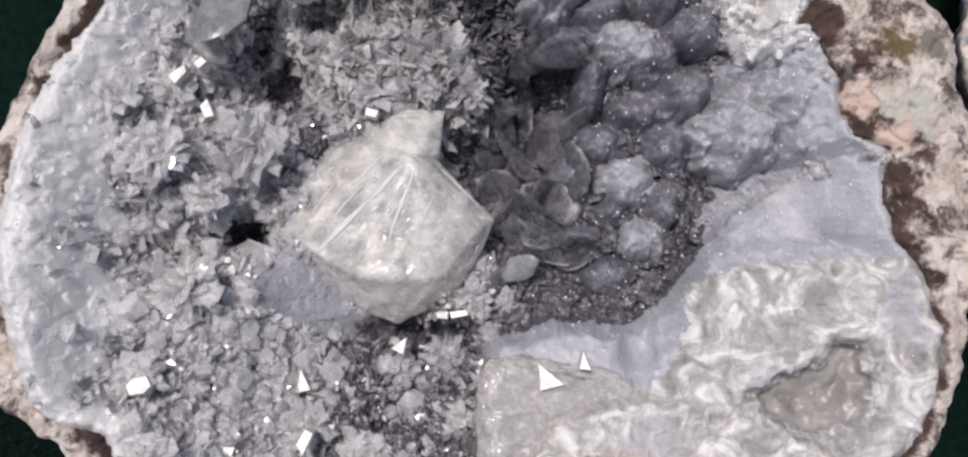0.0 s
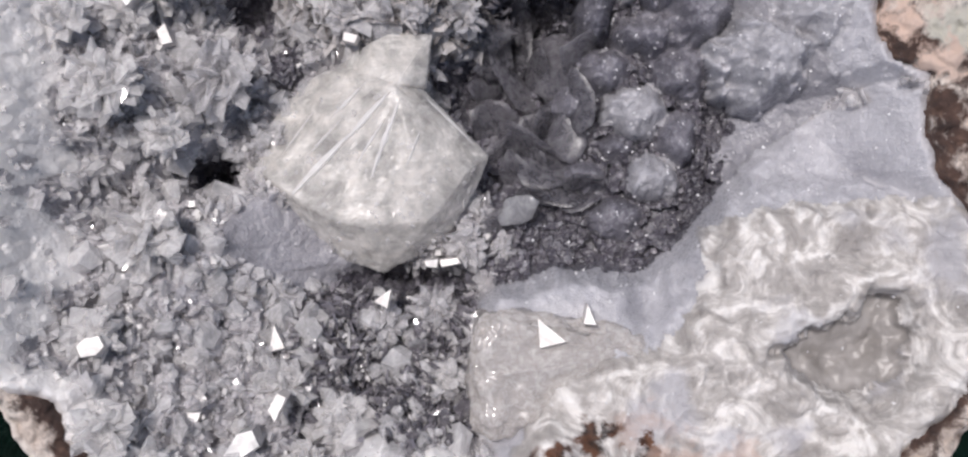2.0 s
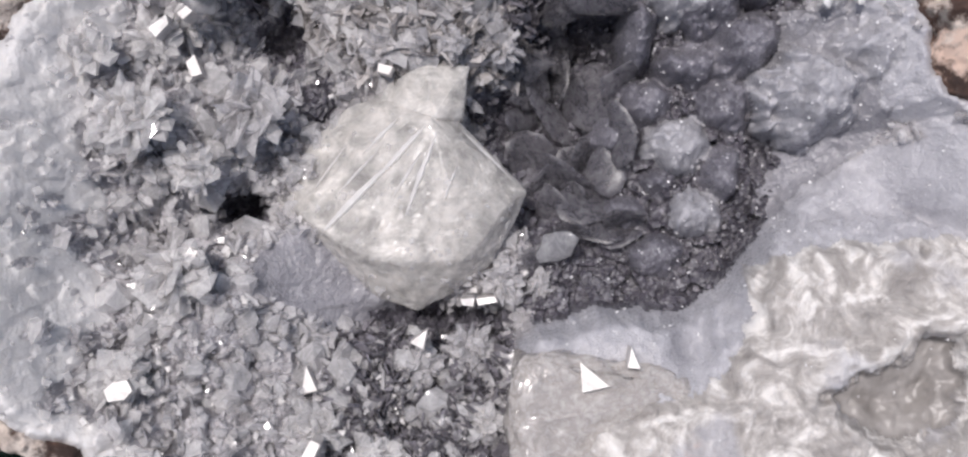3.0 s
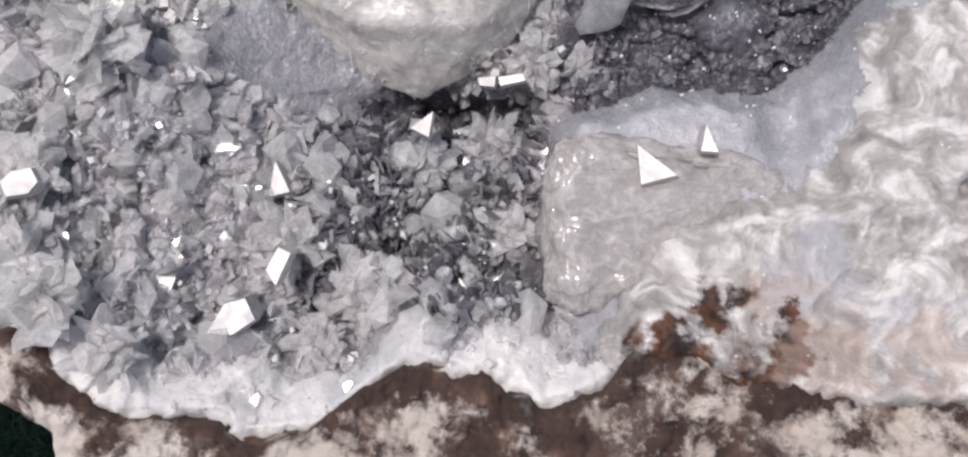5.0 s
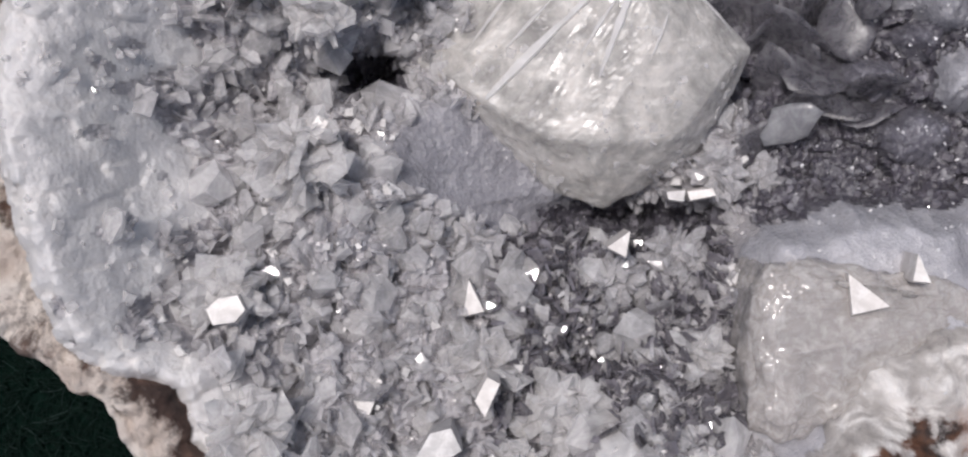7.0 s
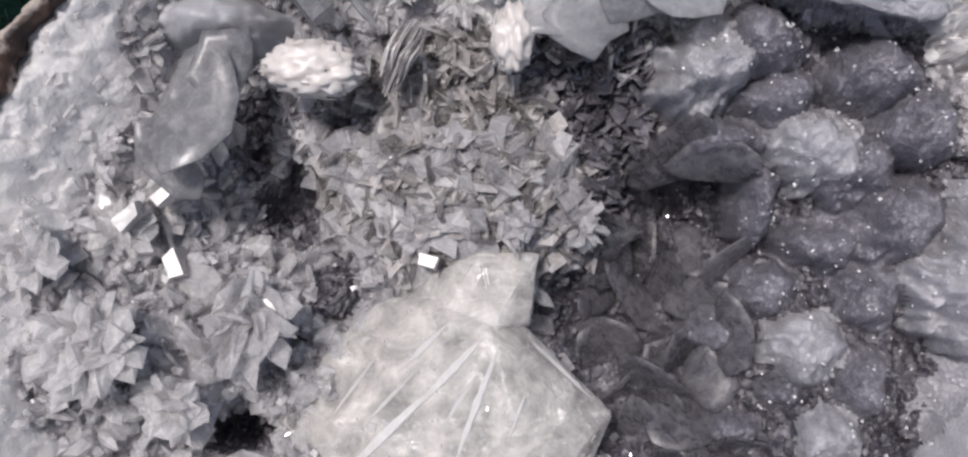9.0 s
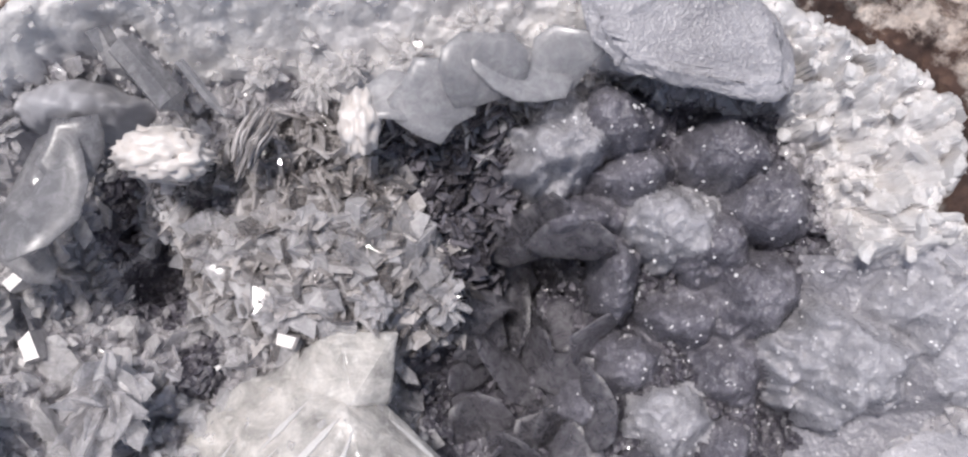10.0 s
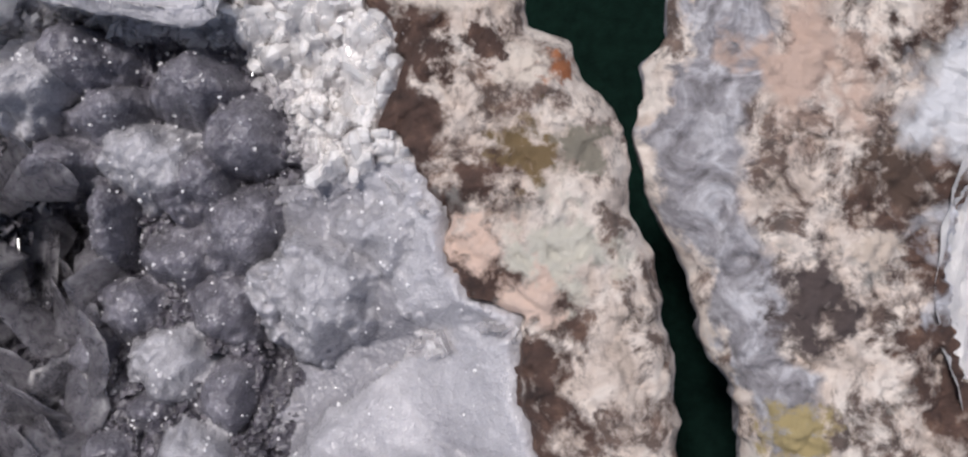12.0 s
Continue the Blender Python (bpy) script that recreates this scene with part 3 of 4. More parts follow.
def ring_mesh(name, heart, inner, outer, base, material, across, steps, seed, fill=False):
    """The rim between two outlines and the shell below it, down to the cloth."""
    t = np.linspace(-math.pi, math.pi, steps, endpoint=False)
    co, si = np.cos(t), np.sin(t)
    ri = inner(t) + 0.55 * vnoise(co * 14 + 50, si * 14 + 50, seed) + 0.3 * vnoise(co * 45 + 90, si * 45 + 90, seed + 1)
    ro = outer(t) + 0.45 * vnoise(co * 16 + 20, si * 16 + 20, seed + 2) + 0.12 * vnoise(co * 50 + 10, si * 50 + 10, seed + 3)
    rows, marks = [], []
    for u in np.linspace(-0.04, 1.0, across):
        r = ri + (ro - ri) * u
        x, y = heart[0] + r * co, heart[1] + r * si
        z = base(x, y) + 0.9 * fbm(x / 3.0, y / 3.0, 5, seed + 4) + 0.9 * (ridged(x / 2.2, y / 2.2, 4, seed + 5) - 0.5) + 0.5 * facets(x, y, 1.4, 0.6, seed + 6)
        z = z + 0.9 * np.sin(math.pi * min(max(u, 0), 1)) - 2.2 * max(0, u - 0.82) ** 2 / 0.0324 - (1.6 if u < 0 else 0)
        rows.append(np.stack([x, y, z], 1))
        marks.append(np.full(steps, u))
    edge = rows[-1]
    for k in range(1, 23):
        u = k / 22
        swell = math.cos(u * math.pi / 2) ** 0.8 if u < 1 else 0.12
        r = ro * (swell * 0.96 + 0.04)
        x, y = heart[0] + r * co, heart[1] + r * si
        rough = 0.8 * fbm(x / 3 + 9 * u, y / 3 + 13 * u, 4, seed + 8) * (1 - u)
        z = edge[:, 2] * (1 - u) + rough
        rows.append(np.stack([x + co * rough, y + si * rough, np.maximum(z, 0.0)], 1))
        marks.append(np.full(steps, 0.8 + 0.2 * u))
    n = len(rows)
    k = np.arange(n - 1)[:, None] * steps
    i, j = np.arange(steps)[None], (np.arange(steps)[None] + 1) % steps
    faces = np.stack([k + i, k + steps + i, k + steps + j, k + j], -1).reshape(-1, 4)
    me = mesh_of(name, np.concatenate(rows), faces, material, True)
    me.attributes.new("across", "FLOAT", "POINT").data.foreach_set("value", np.concatenate(marks).astype(np.float32))
    return me


# ---- cloth ----
def cloth():
    n = 120
    xs = np.concatenate([[-1500, -600, -250], np.linspace(-120, 200, n), [350, 700, 1500]])
    x, y = np.meshgrid(xs, xs - 40)
    z = 0.25 * fbm(x / 9, y / 9, 4, 2) - 0.35
    m = len(xs)
    k = (np.arange(m - 1)[:, None] * m + np.arange(m - 1)[None]).ravel()
    me = mesh_of("ground", np.stack([x, y, z], -1).reshape(-1, 3), np.stack([k, k + 1, k + m + 1, k + m], 1), FELT, True)
    tagged(new("ground", me), "dark green felt cloth under the geode halves", "cloth", kind="structure")
    # loose fibres of the nap, where the cloth lies open
    rng = np.random.default_rng(4)
    verts, faces = [], []
    for x0, x1, y0, y1, count in ((-68, -36, -42, -8, 5200), (-52, -30, 26, 50, 900)):
        for _ in range(count):
            p = np.array([rng.uniform(x0, x1), rng.uniform(y0, y1), 0.0])
            a, w = rng.uniform(0, 2 * math.pi), rng.uniform(0.03, 0.06)
            run = rng.uniform(0.8, 2.6)
            way, side = np.array([math.cos(a), math.sin(a), 0]), np.array([-math.sin(a), math.cos(a), 0])
            bend, lift = rng.uniform(-0.5, 0.5), rng.uniform(0.1, 0.5)
            n0 = len(verts)
            for q in range(4):
                u = q / 3
                c = p + way * run * u + side * bend * u * u * run + np.array([0, 0, lift * math.sin(math.pi * (0.15 + 0.7 * u))])
                verts += [c - side * w, c + side * w, c + np.array([0, 0, 1.5 * w])]
            for q in range(3):
                b = n0 + 3 * q
                faces += [(b, b + 3, b + 5, b + 2), (b + 2, b + 5, b + 4, b + 1)]
    tagged(new("felt_nap", mesh_of("felt_nap", verts, faces, FIBRE)), "loose green wool fibres on the felt cloth", "fibres", kind="stuff")


cloth()

# ---- the main half ----
geode = thing("geode", 0, 4, 0, "broken geode half lined with grey quartz and white chalcedony", "geode", "geode halves")
part("rind", ring_mesh("rind", HEART, r_inner, r_outer, lambda x, y: rim_plane(x, y) + 0.6, RIND, 56, 1500, 80), geode, "rough cream and brown weathered rind")

STEP = 0.16
gx, gy = np.meshgrid(np.arange(-49, 46, STEP), np.arange(-31, 44, STEP))
gz, gzone, gd = cavity(gx, gy)


def zone_part(name, number, material, label, smoothed):
    h, w = gx.shape
    inside = gd > -1.2
    k = (np.arange(h - 1)[:, None] * w + np.arange(w - 1)[None])
    keep = inside[:-1, :-1] & inside[1:, 1:] & inside[1:, :-1] & inside[:-1, 1:] & (gzone[:-1, :-1] == number)
    k = k[keep]
    faces = np.stack([k, k + 1, k + w + 1, k + w], 1)
    used, faces = np.unique(faces, return_inverse=True)
    verts = np.stack([gx, gy, gz], -1).reshape(-1, 3)[used]
    return part(name, mesh_of(name, verts, faces.reshape(-1, 4), material, smoothed), geode, label)


zone_part("druse_bed", 0, BED, "dark grey bed of small quartz crystals", False)
zone_part("deep_bed", 6, DEEP, "dark blue-grey floor of the deep cavity and recesses with painted shade", False)
for k in range(len(KNOBS)):
    zone_part("knob", 10 + k, PALE_KNOB if k in (0, 1, 2, 3, 5, 13) else DRUZY_KNOB, "rounded blue-grey botryoidal knob", True)
for k in range(len(LOBES)):
    zone_part("milky_lobe", 10 + len(KNOBS) + k, LOBE, "smooth milky grey-blue chalcedony lobe", True)
zone_part("druzy_patch", 7, PATCHY, "smooth grey druzy patch beside the calcite", True)
zone_part("druzy_wall", 8, PATCHY, "blue-grey druzy wall with soft swellings", True)
zone_part("chalcedony_lining", 1, LINING, "white and pale grey chalcedony lining", True)
zone_part("druzy_ledge", 2, DRUZY, "blue-grey sugary druzy ledge", True)
zone_part("folded_crust", 3, CRUST, "white folded chalcedony crust", True)
zone_part("agate_hollow", 4, HOLLOW, "smooth grey-brown agate hollow", True)
zone_part("frosted_rim", 5, QUARTZ_WHITE, "frosty white quartz patch on the rim", False)

# ---- the other half ----
second = thing("geode", 87, 8, 0, "second geode half with a banded grey and pink rim", "geode", "geode halves")


def r_two_inner(t):
    return np.minimum(r_two(t) - 8.0, 21.5 + 1.5 * np.sin(3 * t))


part("rind", ring_mesh("rind", HEART_TWO, r_two_inner, r_two, lambda x, y: 31.2 + 0 * x, RIND_TWO, 90, 1300, 120), second, "banded grey, pink and brown stone rim")
t2, u2 = np.meshgrid(np.linspace(-math.pi, math.pi, 241), np.linspace(0, 1, 60))
q2 = u2 * (r_two_inner(t2) + 1.0)
x2, y2 = HEART_TWO[0] + q2 * np.cos(t2), HEART_TWO[1] + q2 * np.sin(t2)
z2 = 32.0 - 13.0 * (1 - u2**3) + 0.6 * facets(x2, y2, 1.8, 0.9, 130) + 1.2 * fbm(x2 / 5, y2 / 5, 4, 131)
k2 = (np.arange(59)[:, None] * 241 + np.arange(240)[None]).ravel()
part("chalcedony_lining", mesh_of("chalcedony_lining", np.stack([x2, y2, z2], -1).reshape(-1, 3), np.stack([k2, k2 + 241, k2 + 242, k2 + 1], 1), LINING, True), second, "pale blue-white chalcedony lining")

# ---- crystals and lumps ----
from mathutils.bvhtree import BVHTree

RNG = np.random.default_rng(12)


def finish(bm, name, material, smoothed=False):
    bmesh.ops.recalc_face_normals(bm, faces=bm.faces)
    bmesh.ops.scale(bm, vec=(MM, MM, MM), verts=bm.verts)
    me = bpy.data.meshes.new(name)
    for f in bm.faces:
        f.smooth = smoothed
    bm.to_mesh(me)
    bm.free()
    me.materials.append(material)
    return me


def hull(points):
    bm = bmesh.new()
    for p in points:
        bm.verts.new(p)
    made = bmesh.ops.convex_hull(bm, input=bm.verts)
    bmesh.ops.delete(bm, geom=list({v for v in made["geom_unused"] + made["geom_interior"] if isinstance(v, bmesh.types.BMVert)}), context="VERTS")
    return bm


def worn(bm, cuts, amount, size, bevel=0.25):
    """Chips the edges and roughens the faces."""
    bmesh.ops.bevel(bm, geom=list(bm.edges), offset=bevel, segments=1, affect="EDGES", profile=0.6)
    bmesh.ops.triangulate(bm, faces=bm.faces)
    for _ in range(cuts):
        bmesh.ops.subdivide_edges(bm, edges=bm.edges, cuts=1, use_grid_fill=True)
    bm.normal_update()
    for v in bm.verts:
        v.co += v.normal * amount * (noise.fractal(v.co / size, 1.0, 2.1, 4) + 0.35 * noise.cell(v.co / size * 1.7))
    return bm


# templates: corners of a quartz point, a rhomb and a splinter, with triangles
HEX = [(math.cos(k * math.pi / 3), math.sin(k * math.pi / 3)) for k in range(6)]
POINT_V = np.array([(x, y, -0.4) for x, y in HEX] + [(x, y, 0.62) for x, y in HEX] + [(0.12, 0.08, 1.0)])
POINT_F = np.array([q for k in range(6) for q in ((k, (k + 1) % 6, 6 + (k + 1) % 6), (k, 6 + (k + 1) % 6, 6 + k), (6 + k, 6 + (k + 1) % 6, 12))])
RHOMB_V = np.array([(-1, -1, -0.4), (1, -0.8, -0.4), (1.1, 1, -0.4), (-0.9, 1, -0.4), (-0.8, -1.1, 0.7), (0.9, -0.7, 1.0), (0.8, 0.9, 0.85), (-0.7, 0.8, 0.6)])
BOX_F = np.array([(0, 1, 5), (0, 5, 4), (1, 2, 6), (1, 6, 5), (2, 3, 7), (2, 7, 6), (3, 0, 4), (3, 4, 7), (4, 5, 6), (4, 6, 7)])
SPLINT_V = np.array([(-1, -0.2, -0.3), (1, -0.25, -0.3), (1, 0.2, -0.3), (-1, 0.25, -0.3), (-0.8, -0.15, 0.9), (0.5, -0.2, 1.0), (0.6, 0.15, 0.8), (-0.9, 0.2, 0.7)])


def turned(axis, spin):
    """Rotation matrices that bring z to the axes, after a spin."""
    n = len(axis)
    axis = axis / np.linalg.norm(axis, axis=1, keepdims=True)
    side = np.cross(np.where(np.abs(axis[:, :1]) < 0.8, [[1.0, 0, 0]], [[0, 1.0, 0]]).reshape(n, 3), axis)
    side /= np.linalg.norm(side, axis=1, keepdims=True)
    other = np.cross(axis, side)
    c, s = np.cos(spin)[:, None], np.sin(spin)[:, None]
    return np.stack([c * side + s * other, c * other - s * side, axis], -1)


def crowd(name, at, axis, width, length, template, material):
    """Many crystals in one mesh, no two cut alike."""
    v, f = template
    n, m = len(at), len(v)
    size = np.stack([width, width * RNG.uniform(0.55, 1.0, n), length], 1)
    local = v[None] * size[:, None] * (1 + RNG.uniform(-0.22, 0.22, (n, m, 1)))
    verts = np.einsum("nij,nmj->nmi", turned(axis, RNG.uniform(0, 6.28, n)), local) + at[:, None]
    faces = (f[None] + (np.arange(n) * m)[:, None, None]).reshape(-1, 3)
    return mesh_of(name, verts.reshape(-1, 3), faces, material)


def slopes(x, y, h=1.2):
    zx = cavity(x + h, y)[0] - cavity(x - h, y)[0]
    zy = cavity(x, y + h)[0] - cavity(x, y - h)[0]
    return np.stack([-zx / (2 * h), -zy / (2 * h), np.ones_like(x)], 1)


def strew(count, box, zones, test=None):
    """Random places on the cavity's surface within the zones."""
    x, y = RNG.uniform(box[0], box[1], count), RNG.uniform(box[2], box[3], count)
    z, zone, d = cavity(x, y)
    keep = np.isin(zone, zones) & (d > 0.3)
    if test is not None:
        keep &= test(x, y)
    x, y, z = x[keep], y[keep], z[keep]
    axis = slopes(x, y)
    axis = axis / np.linalg.norm(axis, axis=1, keepdims=True) + RNG.normal(0, 0.45, axis.shape)
    axis[:, 2] = np.abs(axis[:, 2]) + 0.15
    return np.stack([x, y, z], 1), axis


def druse(name, count, box, zones, width, length, template, material, label, test=None):
    at, axis = strew(count, box, zones, test)
    n = len(at)
    w = width[0] + (width[1] - width[0]) * RNG.uniform(0, 1, n) ** 2
    part(name, crowd(name, at, axis, w, w * RNG.uniform(*length, n), template, material), geode, label, "stuff")


POINTS, RHOMBS, SPLINTS = (POINT_V, POINT_F), (RHOMB_V, BOX_F), (SPLINT_V, BOX_F)
ALL = (-46, 40, -28, 42)


def on_mound(x, y):
    return ((x + 10) / 12.5) ** 2 + ((y - 22) / 8.5) ** 2 < 1 + 0.3 * fbm(x / 3, y / 3, 3, 77)


def off_mound(x, y):
    return ~on_mound(x, y)


# side of the mound where shade is painted with darker splinters
def on_shaded_mound(x, y):
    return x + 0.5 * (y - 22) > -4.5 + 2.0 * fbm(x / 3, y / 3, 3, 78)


def on_bright_mound(x, y):
    return on_mound(x, y) & ~on_shaded_mound(x, y)


druse("quartz_druse", 12000, ALL, [0], (0.14, 0.5), (1.8, 4.0), POINTS, QUARTZ, "small grey quartz points covering the cavity floor", off_mound)
druse("plate_druse", 7500, ALL, [0], (0.2, 0.95), (0.9, 2.4), SPLINTS, QUARTZ, "thin clear crystal plates between the quartz points", off_mound)
druse("rhomb_druse", 900, ALL, [0], (0.3, 0.9), (0.8, 1.6), RHOMBS, QUARTZ, "small blocky grey crystals between the quartz points", off_mound)
druse("splinter_druse", 6500, (-24, 4, 12, 32), [0], (0.3, 1.1), (0.9, 2.2), SPLINTS, QUARTZ_BROWN, "thin brown-grey crystal splinters on the upper mound", on_bright_mound)
# darker splinters stand in for shade on the mound's cavity side
druse("shaded_druse", 2200, (-8, 6, 16, 31), [0], (0.3, 1.0), (0.9, 2.2), SPLINTS, QUARTZ_DARK, "crystal splinters coloured dark for shade above the deep cavity", on_shaded_mound)
druse("mound_druse", 1500, (-24, 4, 11, 24), [0], (0.4, 1.2), (1.0, 2.0), RHOMBS, QUARTZ, "clear grey blocky crystals on the upper mound", on_bright_mound)
# these dark points also paint shade in the recesses
druse("cavity_druse", 7000, ALL, [6], (0.1, 0.4), (1.0, 2.0), POINTS, QUARTZ_DARK, "fine dark grey quartz points deep in the cavity and in recesses with painted shade")
druse("smoky_druse", 2600, (-19, -2, -21, -7), [0], (0.2, 0.7), (1.0, 2.2), SPLINTS, QUARTZ_DARK, "dark smoky crystal splinters between the quartz points")
druse("frost_druse", 2500, ALL, [5], (0.22, 0.6), (1.4, 3.0), POINTS, QUARTZ_WHITE, "white quartz points on the frosty rim patch")
druse("lining_druse", 3500, ALL, [1], (0.1, 0.45), (0.7, 1.4), RHOMBS, QUARTZ_PALE, "small white crystals on the chalcedony lining")
druse("sparkle_druse", 1100, (2, 40, -12, 36), [2, 6, 8, 1, *range(10, 32)], (0.04, 0.14), (1.0, 1.5), RHOMBS, QUARTZ_SPARK, "tiny glittering crystals on the druzy surfaces")
druse("crust_sparkle", 500, ALL, [3, 4], (0.06, 0.13), (1.0, 1.5), RHOMBS, QUARTZ_SPARK, "tiny glittering crystals on the white crust")

# small flat faces that catch the light
at, axis = strew(1500, ALL, [0])
at, n = at[:700], min(700, len(at))
axis = np.array((SUN + Vector((0, 0, 1))).normalized()) + RNG.normal(0, 0.09, (n, 3))
w = 0.1 + 0.34 * RNG.uniform(0, 1, n) ** 2
part("glint_druse", crowd("glint_druse", at + np.array([0, 0, 0.5]), axis, w, w * 0.9, RHOMBS, QUARTZ_GLINT), geode, "small bright crystal faces among the quartz points", "stuff")

# single quartz points, large enough to pick apart
kinds = []
for k in range(6):
    rows = np.array(POINT_V) * (1 + np.random.default_rng(k).uniform(-0.2, 0.2, (13, 1)))
    rows[12, :2] = np.random.default_rng(k + 9).uniform(-0.4, 0.4, 2)
    kinds.append(mesh_of("quartz_point", rows, POINT_F, QUARTZ_BIG))
at, axis = strew(900, (-44, 2, -27, 16), [0])
turns = turned(axis, RNG.uniform(0, 6.28, len(at)))
for k in range(min(260, len(at))):
    w = 0.55 + 0.9 * RNG.uniform(0, 1) ** 2
    m = Matrix.Translation(Vector(at[k]) * MM) @ Matrix([list(r) for r in turns[k]]).to_4x4() @ Matrix.Diagonal((w, w * RNG.uniform(0.6, 1), w * RNG.uniform(1.0, 1.9), 1))
    part("quartz_point", kinds[k % 6], geode, matrix=m)


def cluster(name, x, y, lift, r, count, flat, material, label, lean=(0, 0), spread=0.72):
    """A fan of crystals that spring from one root."""
    root = Vector((x, y, floor_at(x, y) + lift))
    core = bmesh.new()
    bmesh.ops.create_icosphere(core, subdivisions=2, radius=r * 0.45, matrix=Matrix.Translation(root))
    ob = part(name, finish(core, name, material), geode, label)
    count *= 3
    for k in range(count):
        a, b = 2.4 * k + RNG.uniform(-0.3, 0.3), spread * math.sqrt((k + 0.5) / count)
        way = Vector((math.cos(a) * math.sin(b * 1.45) + lean[0], math.sin(a) * math.sin(b * 1.45) + lean[1], math.cos(b * 1.3) * 0.9 + 0.1)).normalized()
        w, run = r * RNG.uniform(0.09, 0.22), r * RNG.uniform(0.6, 1.05)
        rows = POINT_V * (1 + RNG.uniform(-0.15, 0.15, (13, 1))) * np.array([w * 1.2, w * flat, run])
        rows[6:12, 2] *= RNG.uniform(1.1, 1.5)
        rows[12, :2] += RNG.uniform(-0.5, 0.5, 2) * w
        turn = turned(np.array([way]), np.array([RNG.uniform(0, 6.28)]))[0]
        me = mesh_of("crystal", rows @ turn.T + np.array(root), POINT_F, material)
        part("crystal", me, ob)


CLUSTERS = [(-35.0, 10.0, 1.0, 5.0, 22, 0.5, (0.3, 0)), (-26.0, 11.5, 0.5, 5.6, 14, 0.35, (0.3, -0.3)), (-30.0, 6.0, 0.5, 3.6, 12, 0.6, (0, -0.2)), (-31.5, -3.0, 0.5, 5.2, 20, 0.45, (0.3, -0.2)), (-35.0, -11.5, 0.5, 4.2, 16, 0.7, (0, 0)), (-14.3, -19.7, -0.5, 4.2, 20, 0.7, (0, 0.2)), (-19.0, -16.8, 0.0, 4.0, 9, 0.4, (-0.2, 0.3)), (-33.0, -19.5, 0.0, 4.4, 12, 0.5, (0.3, 0.2)), (-29.0, -22.5, 0.0, 3.6, 10, 0.5, (0.1, 0.2)), (-17.0, -23.0, 0.2, 3.2, 10, 0.6, (0, 0.3)), (-10.5, -11.5, 0.0, 3.2, 12, 0.6, (0, 0)), (-6.0, -10.0, 0.0, 3.4, 12, 0.6, (0, 0)), (-5.0, -16.0, 0.0, 3.0, 10, 0.6, (0, 0)), (-20.0, -9.0, 0.0, 2.8, 12, 0.5, (0, 0)), (-34.0, 17.0, 0.0, 3.6, 12, 0.7, (0.3, 0)), (-38.5, 16.0, 0.0, 3.6, 12, 0.7, (0.3, 0)), (-31.5, 18.5, 0.5, 2.8, 8, 0.6, (0.2, 0)), (-8.0, 17.5, 0.6, 2.6, 8, 0.7, (0, 0)), (-14.5, 17.0, 0.3, 3.0, 10, 0.4, (0, -0.2)), (-3.5, 17.5, 0.4, 3.0, 12, 0.5, (0.1, 0)), (-3.5, -4.0, 0.2, 3.0, 9, 0.6, (0.2, 0)), (0.0, -4.6, 0.0, 2.4, 7, 0.5, (0.3, 0.1)), (-15.5, 33.6, 0.0, 2.6, 8, 0.6, (0, -0.4)), (-12.0, 32.6, 0.0, 2.6, 8, 0.6, (0, -0.4)), (-9.6, 33.6, 0.0, 2.4, 8, 0.6, (0, -0.3)), (-5.6, 34.4, 0.0, 2.4, 8, 0.6, (0, -0.3)), (4.2, 35.4, 0.0, 2.4, 8, 0.6, (0, -0.3)), (-1.0, 36.4, 0.0, 2.4, 8, 0.6, (0, -0.2))]
for x, y, lift, r, count, flat, lean in CLUSTERS:
    pale = x < -28 or y < -15 or y > 32
    cluster("crystal_fan", x, y, lift, r, count, flat, QUARTZ_PALE if pale else QUARTZ, "fan of pale translucent quartz crystals" if pale else "fan of clear grey quartz crystals", lean)

def lump(name, x, y, top, rx, ry, rz, material, label, turn=0.0, tilt=0.0, bumps=0.1, size=2.0, detail=4):
    """A rounded lump, knob or lobe whose highest point lies at the given height."""
    bm = bmesh.new()
    bmesh.ops.create_icosphere(bm, subdivisions=detail, radius=1)
    m = pose(0, 0, 0, tilt, 0, turn) @ Matrix.Diagonal((rx, ry, rz, 1))
    shift = Vector((x * 7.3, y * 5.1, 3.0))
    for v in bm.verts:
        q = v.co * max(rx, ry) / size + shift
        d = noise.voronoi(q)[0]
        v.co *= 1 + bumps * (1.1 - 1.5 * d[0]) + bumps * 0.6 * noise.fractal(q * 1.6, 1, 2, 3)
        v.co = m @ v.co
    high = max(v.co.z for v in bm.verts)
    bmesh.ops.translate(bm, verts=bm.verts, vec=(x, y, top - high))
    return part(name, finish(bm, name, material, True), geode, label)




